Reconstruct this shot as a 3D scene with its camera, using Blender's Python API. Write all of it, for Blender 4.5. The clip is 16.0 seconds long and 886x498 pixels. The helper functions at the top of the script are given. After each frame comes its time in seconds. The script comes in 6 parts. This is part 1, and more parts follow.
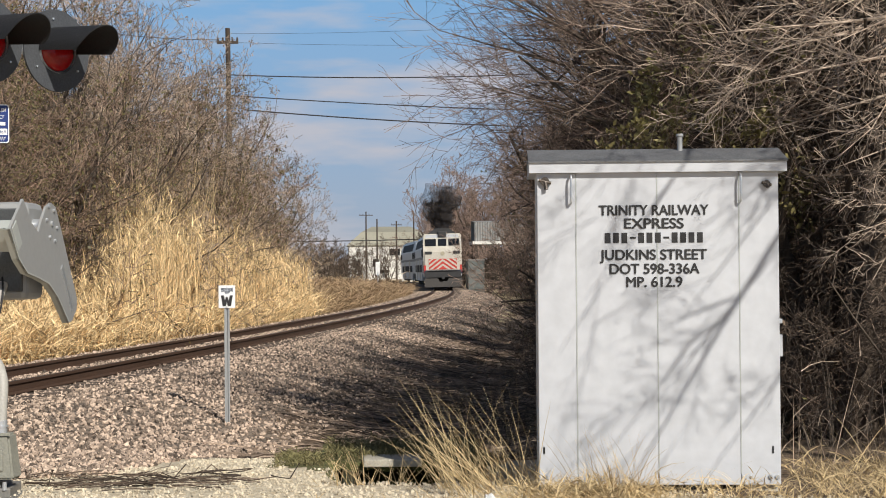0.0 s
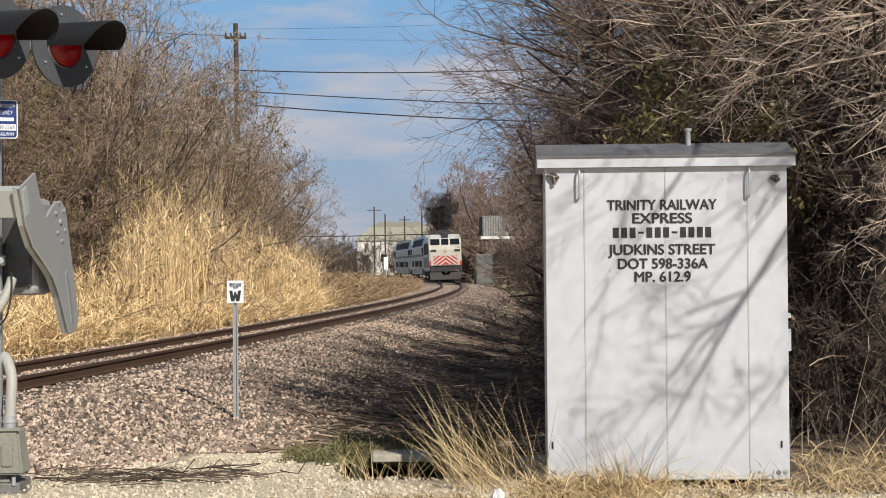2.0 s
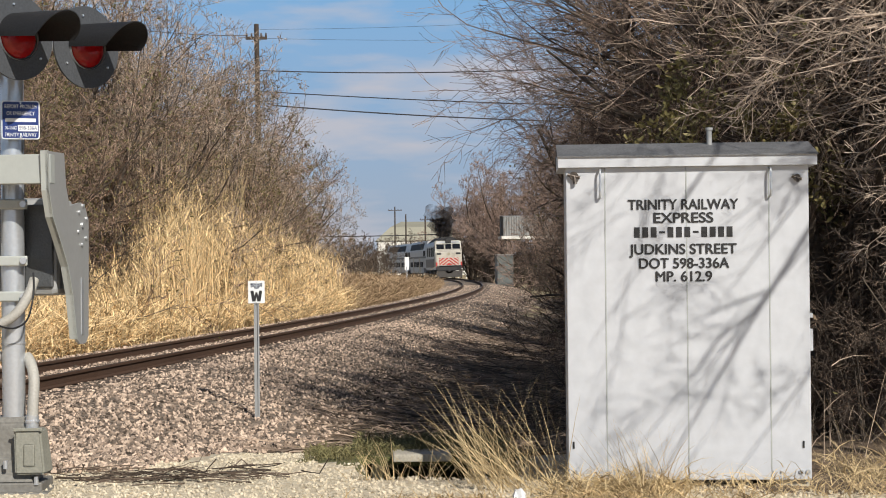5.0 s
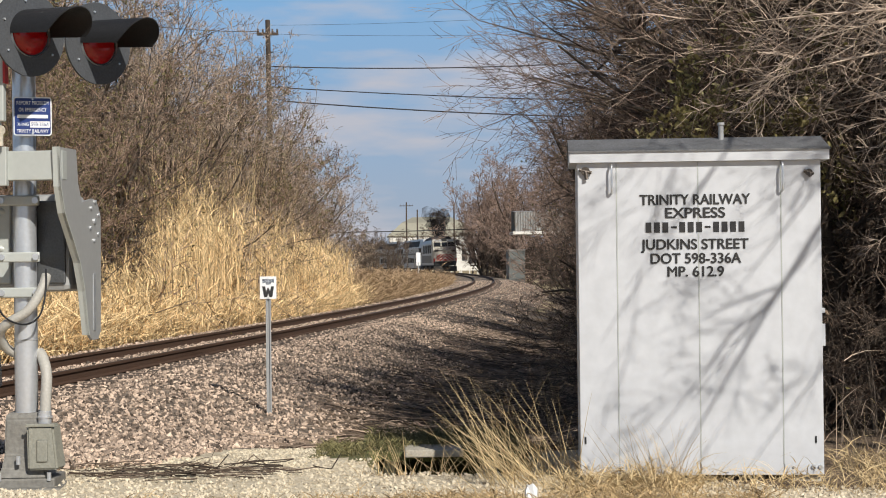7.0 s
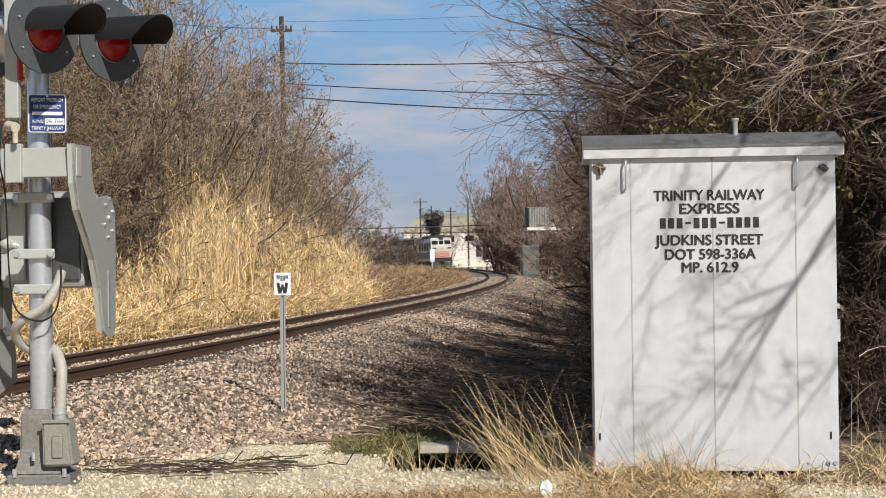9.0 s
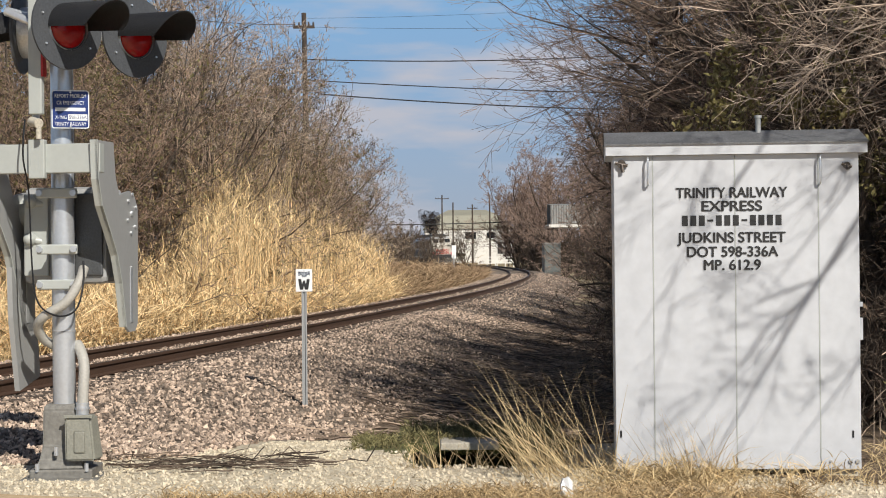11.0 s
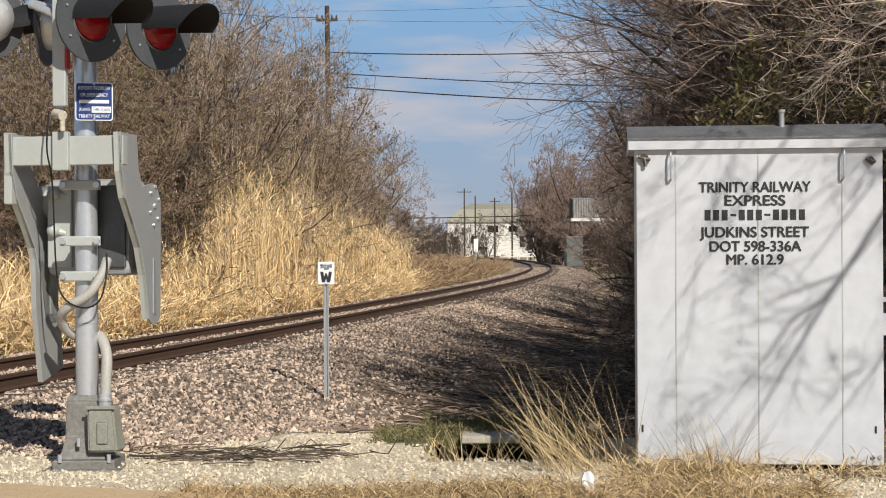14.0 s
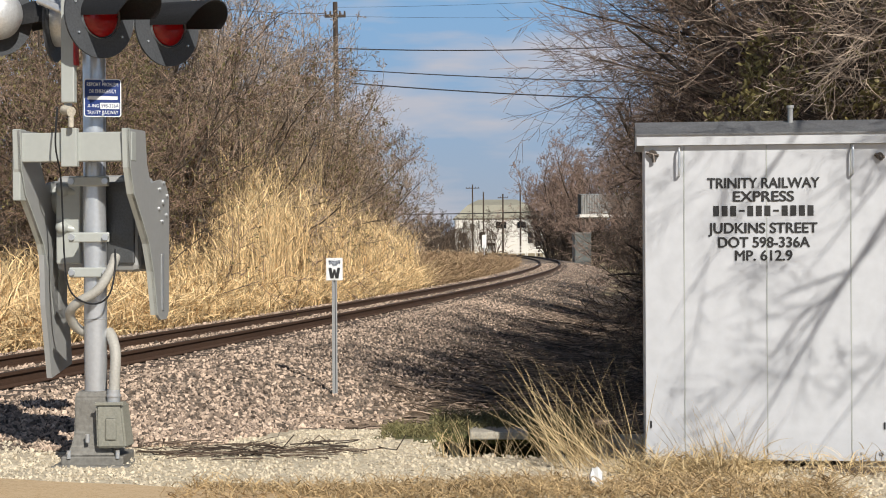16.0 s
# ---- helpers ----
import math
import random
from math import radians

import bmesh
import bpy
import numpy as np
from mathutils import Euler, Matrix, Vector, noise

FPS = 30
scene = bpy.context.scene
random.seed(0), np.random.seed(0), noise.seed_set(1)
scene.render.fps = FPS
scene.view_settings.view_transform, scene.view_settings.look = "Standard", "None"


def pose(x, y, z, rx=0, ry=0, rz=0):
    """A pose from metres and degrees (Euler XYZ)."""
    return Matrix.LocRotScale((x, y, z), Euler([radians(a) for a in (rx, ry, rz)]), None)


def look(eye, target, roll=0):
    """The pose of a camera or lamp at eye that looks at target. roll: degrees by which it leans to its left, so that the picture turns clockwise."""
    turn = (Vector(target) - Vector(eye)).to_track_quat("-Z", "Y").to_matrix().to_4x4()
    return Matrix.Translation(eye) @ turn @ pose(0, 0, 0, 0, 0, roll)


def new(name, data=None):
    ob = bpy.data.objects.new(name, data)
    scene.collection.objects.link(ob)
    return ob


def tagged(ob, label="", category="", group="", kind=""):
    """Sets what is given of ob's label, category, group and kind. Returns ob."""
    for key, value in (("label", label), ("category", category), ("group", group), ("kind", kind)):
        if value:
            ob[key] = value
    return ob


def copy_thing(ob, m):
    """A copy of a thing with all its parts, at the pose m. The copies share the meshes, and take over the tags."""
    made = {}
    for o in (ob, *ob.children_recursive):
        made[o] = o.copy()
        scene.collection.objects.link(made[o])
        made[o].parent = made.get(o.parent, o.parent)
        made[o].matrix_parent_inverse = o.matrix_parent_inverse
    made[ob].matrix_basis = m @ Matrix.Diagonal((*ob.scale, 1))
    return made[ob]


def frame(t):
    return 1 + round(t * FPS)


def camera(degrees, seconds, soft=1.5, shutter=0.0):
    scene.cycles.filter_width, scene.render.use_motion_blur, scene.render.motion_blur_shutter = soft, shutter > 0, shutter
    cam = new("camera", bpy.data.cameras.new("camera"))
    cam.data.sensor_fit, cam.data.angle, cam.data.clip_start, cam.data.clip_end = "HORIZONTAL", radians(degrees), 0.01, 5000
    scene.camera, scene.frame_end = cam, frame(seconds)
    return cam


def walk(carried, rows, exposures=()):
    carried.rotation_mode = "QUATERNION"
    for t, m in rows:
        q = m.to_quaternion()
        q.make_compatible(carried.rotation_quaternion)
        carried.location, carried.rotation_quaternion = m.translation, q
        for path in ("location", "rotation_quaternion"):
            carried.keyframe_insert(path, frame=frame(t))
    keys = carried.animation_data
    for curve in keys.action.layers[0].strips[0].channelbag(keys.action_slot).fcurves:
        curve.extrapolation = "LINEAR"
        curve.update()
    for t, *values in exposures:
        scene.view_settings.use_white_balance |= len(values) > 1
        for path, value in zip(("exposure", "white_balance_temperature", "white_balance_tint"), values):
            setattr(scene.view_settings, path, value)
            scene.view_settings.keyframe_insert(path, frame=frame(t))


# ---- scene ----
EYE = (0.0, 0.0, 1.62)


def aim(yaw, pitch, roll):
    """The camera's pose in its fixed stand: degrees to the right, upwards, and lean."""
    a, p = radians(yaw), radians(pitch)
    target = Vector(EYE) + Vector((math.sin(a) * math.cos(p), math.cos(a) * math.cos(p), math.sin(p)))
    return look(EYE, target, roll)


cam = camera(31.28, 16.0, soft=1.0)
walk(cam, [(t, aim(a, b, c)) for t, a, b, c in (
    (0.0, 3.847, 0.801, -0.433),
    (0.5, 3.825, 0.782, -0.471),
    (1.0, 3.753, 0.726, -0.490),
    (1.5, 3.657, 0.668, -0.493),
    (2.0, 3.550, 0.621, -0.498),
    (2.5, 3.470, 0.580, -0.541),
    (3.0, 3.391, 0.553, -0.533),
    (3.5, 3.254, 0.588, -0.556),
    (4.0, 3.082, 0.653, -0.560),
    (6.5, 2.486, 0.512, -0.610),
    (7.0, 2.380, 0.466, -0.647),
    (7.5, 2.265, 0.412, -0.682),
    (8.0, 2.160, 0.366, -0.687),
    (8.5, 2.022, 0.362, -0.767),
    (9.0, 1.871, 0.332, -0.727),
    (11.5, 0.917, 0.214, -0.504),
    (12.0, 0.778, 0.207, -0.459),
    (12.5, 0.659, 0.173, -0.422),
    (13.0, 0.540, 0.119, -0.348),
    (13.5, 0.396, 0.061, -0.301),
    (14.0, 0.289, -0.013, -0.297),
    (14.5, 0.201, -0.068, -0.298),
    (15.0, 0.133, -0.130, -0.295),
    (15.5, 0.057, -0.153, -0.316),
    (16.0, -0.010, -0.153, -0.319),
)])

# ---- light ----
SUN_AZ, SUN_EL = 26.0, 36.0   # degrees right of straight behind the camera, and above the horizon
world = bpy.data.worlds.new("winter_sky")
scene.world = world
world.use_nodes = True
wn, wl = world.node_tree.nodes, world.node_tree.links
wn.clear()
w_out = wn.new("ShaderNodeOutputWorld")
w_bg = wn.new("ShaderNodeBackground")
w_sky = wn.new("ShaderNodeTexSky")
w_sky.sky_type = "NISHITA"
w_sky.sun_disc = False
w_sky.sun_elevation = radians(SUN_EL)
w_sky.sun_rotation = radians(180 - SUN_AZ)
w_sky.air_density, w_sky.dust_density, w_sky.ozone_density = 1.0, 0.3, 3.5
w_bg.inputs["Strength"].default_value = 0.041
w_tc = wn.new("ShaderNodeTexCoord")
w_sep = wn.new("ShaderNodeSeparateXYZ")
wl.new(w_tc.outputs["Generated"], w_sep.inputs[0])
w_low = wn.new("ShaderNodeMapRange")     # clear winter air: lavender at the horizon, deep blue above, the plain sky higher up
w_low.inputs["From Min"].default_value, w_low.inputs["From Max"].default_value = 0.17, 0.28
w_low.inputs["To Min"].default_value, w_low.inputs["To Max"].default_value = 0.85, 0.0
wl.new(w_sep.outputs["Z"], w_low.inputs["Value"])
w_grad = wn.new("ShaderNodeMapRange")
w_grad.inputs["From Max"].default_value = 0.17
wl.new(w_sep.outputs["Z"], w_grad.inputs["Value"])
w_air = wn.new("ShaderNodeMix")
w_air.data_type = "RGBA"
w_air.inputs["A"].default_value, w_air.inputs["B"].default_value = (9.7, 11.0, 13.6, 1), (6.0, 11.8, 19.4, 1)
wl.new(w_grad.outputs["Result"], w_air.inputs["Factor"])
w_haze = wn.new("ShaderNodeMix")
w_haze.data_type = "RGBA"
wl.new(w_air.outputs["Result"], w_haze.inputs["B"])
wl.new(w_low.outputs["Result"], w_haze.inputs["Factor"])
wl.new(w_sky.outputs["Color"], w_haze.inputs["A"])
w_map = wn.new("ShaderNodeMapping")
w_map.inputs["Scale"].default_value = (7.0, 7.0, 34.0)
w_map.inputs["Location"].default_value = (1.7, 0.4, 0.2)
wl.new(w_tc.outputs["Generated"], w_map.inputs["Vector"])
w_noise = wn.new("ShaderNodeTexNoise")
w_noise.inputs["Scale"].default_value = 1.0
w_noise.inputs["Detail"].default_value = 6.0
w_noise.inputs["Roughness"].default_value = 0.5
wl.new(w_map.outputs["Vector"], w_noise.inputs["Vector"])
w_ramp = wn.new("ShaderNodeMapRange")
w_ramp.inputs["From Min"].default_value, w_ramp.inputs["From Max"].default_value = 0.52, 0.68
w_ramp.inputs["To Max"].default_value = 0.75
wl.new(w_noise.outputs["Fac"], w_ramp.inputs["Value"])
w_cloud = wn.new("ShaderNodeMix")
w_cloud.data_type = "RGBA"
w_cloud.inputs["B"].default_value = (14.2, 13.6, 14.4, 1)
wl.new(w_ramp.outputs["Result"], w_cloud.inputs["Factor"])
wl.new(w_haze.outputs["Result"], w_cloud.inputs["A"])
wl.new(w_cloud.outputs["Result"], w_bg.inputs["Color"])
wl.new(w_bg.outputs["Background"], w_out.inputs["Surface"])

sun = new("sun", bpy.data.lights.new("sun", "SUN"))
sun.data.energy, sun.data.angle, sun.data.color = 5.3, radians(0.55), (1.0, 0.94, 0.84)
sun.matrix_world = look((math.sin(radians(SUN_AZ)) * math.cos(radians(SUN_EL)) * 60, -math.cos(radians(SUN_AZ)) * math.cos(radians(SUN_EL)) * 60, math.sin(radians(SUN_EL)) * 60), (0, 0, 0))
scene.view_settings.exposure = -0.05

# ---- materials ----
def shade(name, base, rough=0.7, metal=0.0, vary=0.25, scale=8.0, fine=60.0, bump=0.3, depth=0.01, tint=None, rand=0.0, spec=0.5, island=0.0):
    """A procedural surface: base colour varied at two scales with a second tint, and fine relief."""
    m = bpy.data.materials.new(name)
    m.use_nodes = True
    n, l = m.node_tree.nodes, m.node_tree.links
    p = n["Principled BSDF"]
    tc = n.new("ShaderNodeTexCoord")
    a, b = n.new("ShaderNodeTexNoise"), n.new("ShaderNodeTexNoise")
    a.inputs["Scale"].default_value, a.inputs["Detail"].default_value = scale, 4
    b.inputs["Scale"].default_value, b.inputs["Detail"].default_value = fine, 3
    l.new(tc.outputs["Object"], a.inputs["Vector"])
    l.new(tc.outputs["Object"], b.inputs["Vector"])
    other = tint or tuple(c * 0.55 for c in base)
    ramp = n.new("ShaderNodeMapRange")
    ramp.inputs["From Min"].default_value, ramp.inputs["From Max"].default_value = 0.35, 0.7
    l.new(a.outputs["Fac"], ramp.inputs["Value"])
    fac = n.new("ShaderNodeMath")
    fac.operation = "MULTIPLY"
    fac.inputs[1].default_value = min(1.0, vary * 2)
    l.new(ramp.outputs[0], fac.inputs[0])
    mix = n.new("ShaderNodeMix")
    mix.data_type = "RGBA"
    mix.inputs["A"].default_value, mix.inputs["B"].default_value = (*base, 1), (*other, 1)
    l.new(fac.outputs[0], mix.inputs["Factor"])
    val = n.new("ShaderNodeMapRange")
    val.inputs["From Min"].default_value, val.inputs["From Max"].default_value = 0.3, 0.7
    val.inputs["To Min"].default_value, val.inputs["To Max"].default_value = 1 - vary, 1 + vary
    l.new(b.outputs["Fac"], val.inputs["Value"])
    last = val.outputs[0]
    if rand or island:
        src = n.new("ShaderNodeNewGeometry").outputs["Random Per Island"] if island else n.new("ShaderNodeObjectInfo").outputs["Random"]
        r = n.new("ShaderNodeMapRange")
        amount = rand or island
        r.inputs["To Min"].default_value, r.inputs["To Max"].default_value = 1 - amount, 1 + amount
        l.new(src, r.inputs["Value"])
        mu = n.new("ShaderNodeMath")
        mu.operation = "MULTIPLY"
        l.new(last, mu.inputs[0])
        l.new(r.outputs[0], mu.inputs[1])
        last = mu.outputs[0]
    hsv = n.new("ShaderNodeHueSaturation")
    l.new(mix.outputs["Result"], hsv.inputs["Color"])
    l.new(last, hsv.inputs["Value"])
    l.new(hsv.outputs["Color"], p.inputs["Base Color"])
    p.inputs["Roughness"].default_value, p.inputs["Metallic"].default_value = rough, metal
    p.inputs["Specular IOR Level"].default_value = spec
    if bump:
        bp = n.new("ShaderNodeBump")
        bp.inputs["Strength"].default_value, bp.inputs["Distance"].default_value = bump, depth
        l.new(b.outputs["Fac"], bp.inputs["Height"])
        l.new(bp.outputs["Normal"], p.inputs["Normal"])
    return m


WHITE = shade("weathered_white_paint", (0.52, 0.54, 0.58), 0.5, vary=0.06, scale=2.2, fine=9, bump=0.10, depth=0.012, tint=(0.455, 0.475, 0.515))
ROOF = shade("grey_roof_sheet", (0.14, 0.145, 0.155), 0.6, vary=0.3, scale=5, tint=(0.085, 0.087, 0.092))
BLACK = shade("black_stencil_paint", (0.02, 0.02, 0.022), 0.6, vary=0.3, scale=30)
STEEL = shade("galvanised_steel", (0.62, 0.65, 0.69), 0.28, 0.6, vary=0.05, scale=9, fine=40, bump=0.03)
GREY = shade("grey_signal_paint", (0.33, 0.338, 0.342), 0.45, 0.1, vary=0.03, scale=4, fine=25, bump=0.03)
LIGHTGREY = shade("pale_grey_paint", (0.42, 0.445, 0.43), 0.45, 0.1, vary=0.03, scale=4, fine=25, bump=0.03)
DARKGREY = shade("dull_black_paint", (0.018, 0.019, 0.022), 0.6, spec=0.3, vary=0.2, scale=6)
PLATE = shade("faded_black_backplate", (0.07, 0.076, 0.086), 0.55, spec=0.3, vary=0.15, scale=7)
CONDUIT = shade("grey_plastic_conduit", (0.40, 0.39, 0.36), 0.55, vary=0.1, scale=8)
RUST = shade("rusted_rail_steel", (0.078, 0.042, 0.026), 0.75, 0.2, vary=0.3, scale=6, fine=50, tint=(0.07, 0.042, 0.03))
RAILTOP = shade("worn_rail_head", (0.09, 0.075, 0.065), 0.45, 0.6, vary=0.2)
TIE = shade("weathered_tie_wood", (0.10, 0.075, 0.06), 0.9, vary=0.3, scale=5, rand=0.25)
BARK = shade("grey_brown_bark", (0.10, 0.078, 0.060), 0.9, vary=0.3, scale=4, fine=40, bump=0.6, depth=0.02, tint=(0.05, 0.038, 0.030), rand=0.12)
TWIG = shade("bare_twig_bark", (0.31, 0.235, 0.178), 0.85, vary=0.25, scale=3, bump=0, tint=(0.085, 0.062, 0.048), island=0.75)
TWIGMID = shade("brown_twig_bark", (0.27, 0.188, 0.138), 0.85, vary=0.25, scale=3, bump=0, tint=(0.07, 0.048, 0.037), island=0.75)
TWIGPALE = shade("pale_twig_bark", (0.40, 0.315, 0.245), 0.85, vary=0.25, scale=3, bump=0, tint=(0.12, 0.088, 0.068), island=0.75)
# twig colour raised to look sunlit, for the paler long-bough trees
TWIGLIT = shade("sunlit_twig_bark", (0.40, 0.31, 0.245), 0.8, vary=0.3, scale=3, bump=0, tint=(0.05, 0.038, 0.031), island=0.85)
# limb colour brightened to pass for sun on the hanging branches
LITLIMB = shade("sunlit_limb_bark", (0.43, 0.345, 0.275), 0.8, vary=0.25, scale=3, bump=0, tint=(0.24, 0.185, 0.145), island=0.6)
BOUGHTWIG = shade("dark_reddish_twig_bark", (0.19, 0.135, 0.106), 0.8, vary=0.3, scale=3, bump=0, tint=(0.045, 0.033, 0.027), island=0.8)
# dark twig tone; on the brush and stems it stands in for shade
TWIGDARK = shade("dark_and_shaded_twig_bark", (0.10, 0.072, 0.053), 0.85, vary=0.25, scale=3, bump=0, tint=(0.045, 0.033, 0.026), island=0.55)
FARTWIG = shade("mauve_brown_twig_bark", (0.29, 0.205, 0.165), 0.85, vary=0.25, scale=1, bump=0, tint=(0.12, 0.085, 0.072), island=0.4)
REED = shade("dry_reed", (0.72, 0.53, 0.285), 0.75, vary=0.2, scale=1.2, fine=12, bump=0, tint=(0.80, 0.63, 0.39), island=0.55)
STRAW = shade("dry_grass", (0.56, 0.43, 0.245), 0.8, vary=0.2, scale=2.5, bump=0, tint=(0.36, 0.27, 0.14), island=0.35)
MATTED = shade("matted_dry_grass", (0.46, 0.335, 0.18), 0.85, vary=0.25, scale=2.0, bump=0, tint=(0.27, 0.185, 0.095), island=0.5)
WEED = shade("brown_weeds", (0.31, 0.205, 0.125), 0.85, vary=0.25, scale=1.0, bump=0, tint=(0.42, 0.32, 0.17), island=0.35)
GREEN = shade("winter_grass", (0.155, 0.145, 0.058), 0.8, vary=0.3, scale=3, bump=0, tint=(0.24, 0.20, 0.10), island=0.45)
LEAF = shade("dead_leaf", (0.27, 0.195, 0.135), 0.8, vary=0.2, scale=1, bump=0, tint=(0.36, 0.28, 0.20), island=0.35)
IVY = shade("olive_leaf", (0.125, 0.115, 0.042), 0.6, vary=0.3, scale=1, bump=0, tint=(0.22, 0.17, 0.06), island=0.35)
STONE = shade("pink_ballast_stone", (0.42, 0.325, 0.255), 0.85, vary=0.25, scale=14, fine=90, bump=0.3, tint=(0.27, 0.205, 0.165), island=0.85)
CREAM = shade("cream_limestone_chip", (0.60, 0.53, 0.41), 0.85, vary=0.15, scale=9, fine=70, tint=(0.52, 0.45, 0.34), island=0.25)
# blue-black with pale blotches painted in as sky reflection
WASHEDBLUE = shade("sky_washed_blue_black_paint", (0.05, 0.06, 0.09), 0.6, vary=0.5, scale=30, tint=(0.35, 0.38, 0.42))
CONCRETE = shade("stained_concrete", (0.52, 0.48, 0.40), 0.85, vary=0.2, scale=3, fine=60, bump=0.3)

# ---- builders ----
def mesh_arrays(name, verts, faces, material, smooth=False):
    """A mesh from an array of points and an array of faces of equal size."""
    me = bpy.data.meshes.new(name)
    verts, faces = np.asarray(verts, dtype=np.float32), np.asarray(faces, dtype=np.int32)
    k = faces.shape[1]
    me.vertices.add(len(verts))
    me.vertices.foreach_set("co", verts.ravel())
    me.loops.add(faces.size)
    me.loops.foreach_set("vertex_index", faces.ravel())
    me.polygons.add(len(faces))
    me.polygons.foreach_set("loop_start", np.arange(len(faces), dtype=np.int32) * k)
    me.polygons.foreach_set("loop_total", np.full(len(faces), k, dtype=np.int32))
    me.update(calc_edges=True)
    me.polygons.foreach_set("use_smooth", np.full(len(faces), smooth))
    for m in (material if isinstance(material, (list, tuple)) else [material]):
        me.materials.append(m)
    return me


def part(name, bm, material, parent=None, label="", smooth=False):
    """Link a bmesh as one mesh object under a thing or a part."""
    me = bpy.data.meshes.new(name)
    bmesh.ops.recalc_face_normals(bm, faces=bm.faces)
    bm.to_mesh(me)
    bm.free()
    if smooth:
        for f in me.polygons:
            f.use_smooth = True
        me.set_sharp_from_angle(angle=radians(40))
    me.materials.append(material)
    ob = new(name, me)
    if parent is not None:
        ob.parent = parent
    if label:
        ob["label"] = label
    return ob


def thing(name, m, label, category, group="", kind=""):
    ob = new(name)
    ob.matrix_basis = m
    ob.empty_display_size = 0.1
    return tagged(ob, label, category, group, kind)


def box(bm, x0, x1, y0, y1, z0, z1, bevel=0.0, m=None):
    r = bmesh.ops.create_cube(bm, size=1.0, matrix=(m or Matrix()) @ Matrix.Translation(((x0 + x1) / 2, (y0 + y1) / 2, (z0 + z1) / 2)) @ Matrix.Diagonal((x1 - x0, y1 - y0, z1 - z0, 1)))
    if bevel:
        vs = set(r["verts"])
        es = [e for e in bm.edges if e.verts[0] in vs and e.verts[1] in vs]
        bmesh.ops.bevel(bm, geom=es, offset=bevel, segments=2, affect="EDGES", profile=0.5)
    return bm


def rod(bm, a, b, r0, r1=None, sides=16, caps=True):
    a, b = Vector(a), Vector(b)
    d = b - a
    m = Matrix.Translation((a + b) / 2) @ d.to_track_quat("Z", "Y").to_matrix().to_4x4()
    bmesh.ops.create_cone(bm, cap_ends=caps, segments=sides, radius1=r0, radius2=r0 if r1 is None else r1, depth=d.length, matrix=m)
    return bm


def pipe(bm, pts, r, sides=12, steps=6):
    """A bent round pipe through points, smoothed."""
    pts = [Vector(p) for p in pts]
    out = []
    for i in range(len(pts) - 1):
        p0, p1, p2, p3 = pts[max(i - 1, 0)], pts[i], pts[i + 1], pts[min(i + 2, len(pts) - 1)]
        for s in range(steps):
            t = s / steps
            out.append(0.5 * ((2 * p1) + (p2 - p0) * t + (2 * p0 - 5 * p1 + 4 * p2 - p3) * t * t + (3 * p1 - p0 - 3 * p2 + p3) * t ** 3))
    out.append(pts[-1])
    rings = []
    up = Vector((0.3, 0.5, 0.8))
    for i, p in enumerate(out):
        d = (out[min(i + 1, len(out) - 1)] - out[max(i - 1, 0)]).normalized()
        u = (up - d * up.dot(d)).normalized()
        v = d.cross(u)
        up = u
        rings.append([bm.verts.new(p + u * math.cos(2 * math.pi * k / sides) * r + v * math.sin(2 * math.pi * k / sides) * r) for k in range(sides)])
    for a, b in zip(rings, rings[1:]):
        for k in range(sides):
            bm.faces.new((a[k], a[(k + 1) % sides], b[(k + 1) % sides], b[k]))
    bm.faces.new(rings[0][::-1])
    bm.faces.new(rings[-1])
    return bm


def slab(bm, outline, depth, m=None):
    """A plate: an outline in the x-z plane, given thickness along y from 0 to depth."""
    m = m or Matrix()
    a = [bm.verts.new(m @ Vector((x, 0, z))) for x, z in outline]
    b = [bm.verts.new(m @ Vector((x, depth, z))) for x, z in outline]
    bm.faces.new(a)
    bm.faces.new(b[::-1])
    n = len(a)
    for i in range(n):
        bm.faces.new((a[i], b[i], b[(i + 1) % n], a[(i + 1) % n]))
    return bm


# ---- the line of the track ----
TRACK_S = np.arange(-40.0, 420.0, 1.0)
TRACK_K = np.interp(TRACK_S, [-40, 0, 50, 110, 215, 245, 420], [0.0006, 0.0006, 0.0013, 0.0013, 0.0014, 0.004, 0.004])
_zero = 40
TRACK_A = 0.1931 - (np.cumsum(TRACK_K) - np.cumsum(TRACK_K)[_zero])
TRACK_X, TRACK_Y = np.cumsum(np.sin(TRACK_A)), np.cumsum(np.cos(TRACK_A))
TRACK_X, TRACK_Y = TRACK_X - TRACK_X[_zero] - 6.72, TRACK_Y - TRACK_Y[_zero] + 12.0
RAIL_Z, CANT = 0.19, 0.04    # top of the inner rail, and how much the outer one is raised


def on_track(s, side=0.0):
    """Place and heading at s metres along the line, side metres to the right of its middle."""
    x, y, a = (float(np.interp(s, TRACK_S, v)) for v in (TRACK_X, TRACK_Y, TRACK_A))
    return x + side * math.cos(a), y - side * math.sin(a), a


def soft(a, b, v):
    t = np.clip((v - a) / (b - a), 0, 1)
    return t * t * (3 - 2 * t)


def wav(x, y, f, seed):
    return (np.sin(x * f + 1.3 * seed + 1.7 * np.sin(y * f * 0.7 + seed)) * np.cos(y * f * 1.1 - 2.1 * seed + 1.2 * np.sin(x * f * 0.8))) 


def off_track(x, y):
    xc, a = np.interp(y, TRACK_Y, TRACK_X), np.interp(y, TRACK_Y, TRACK_A)
    return (x - xc) * np.cos(a)


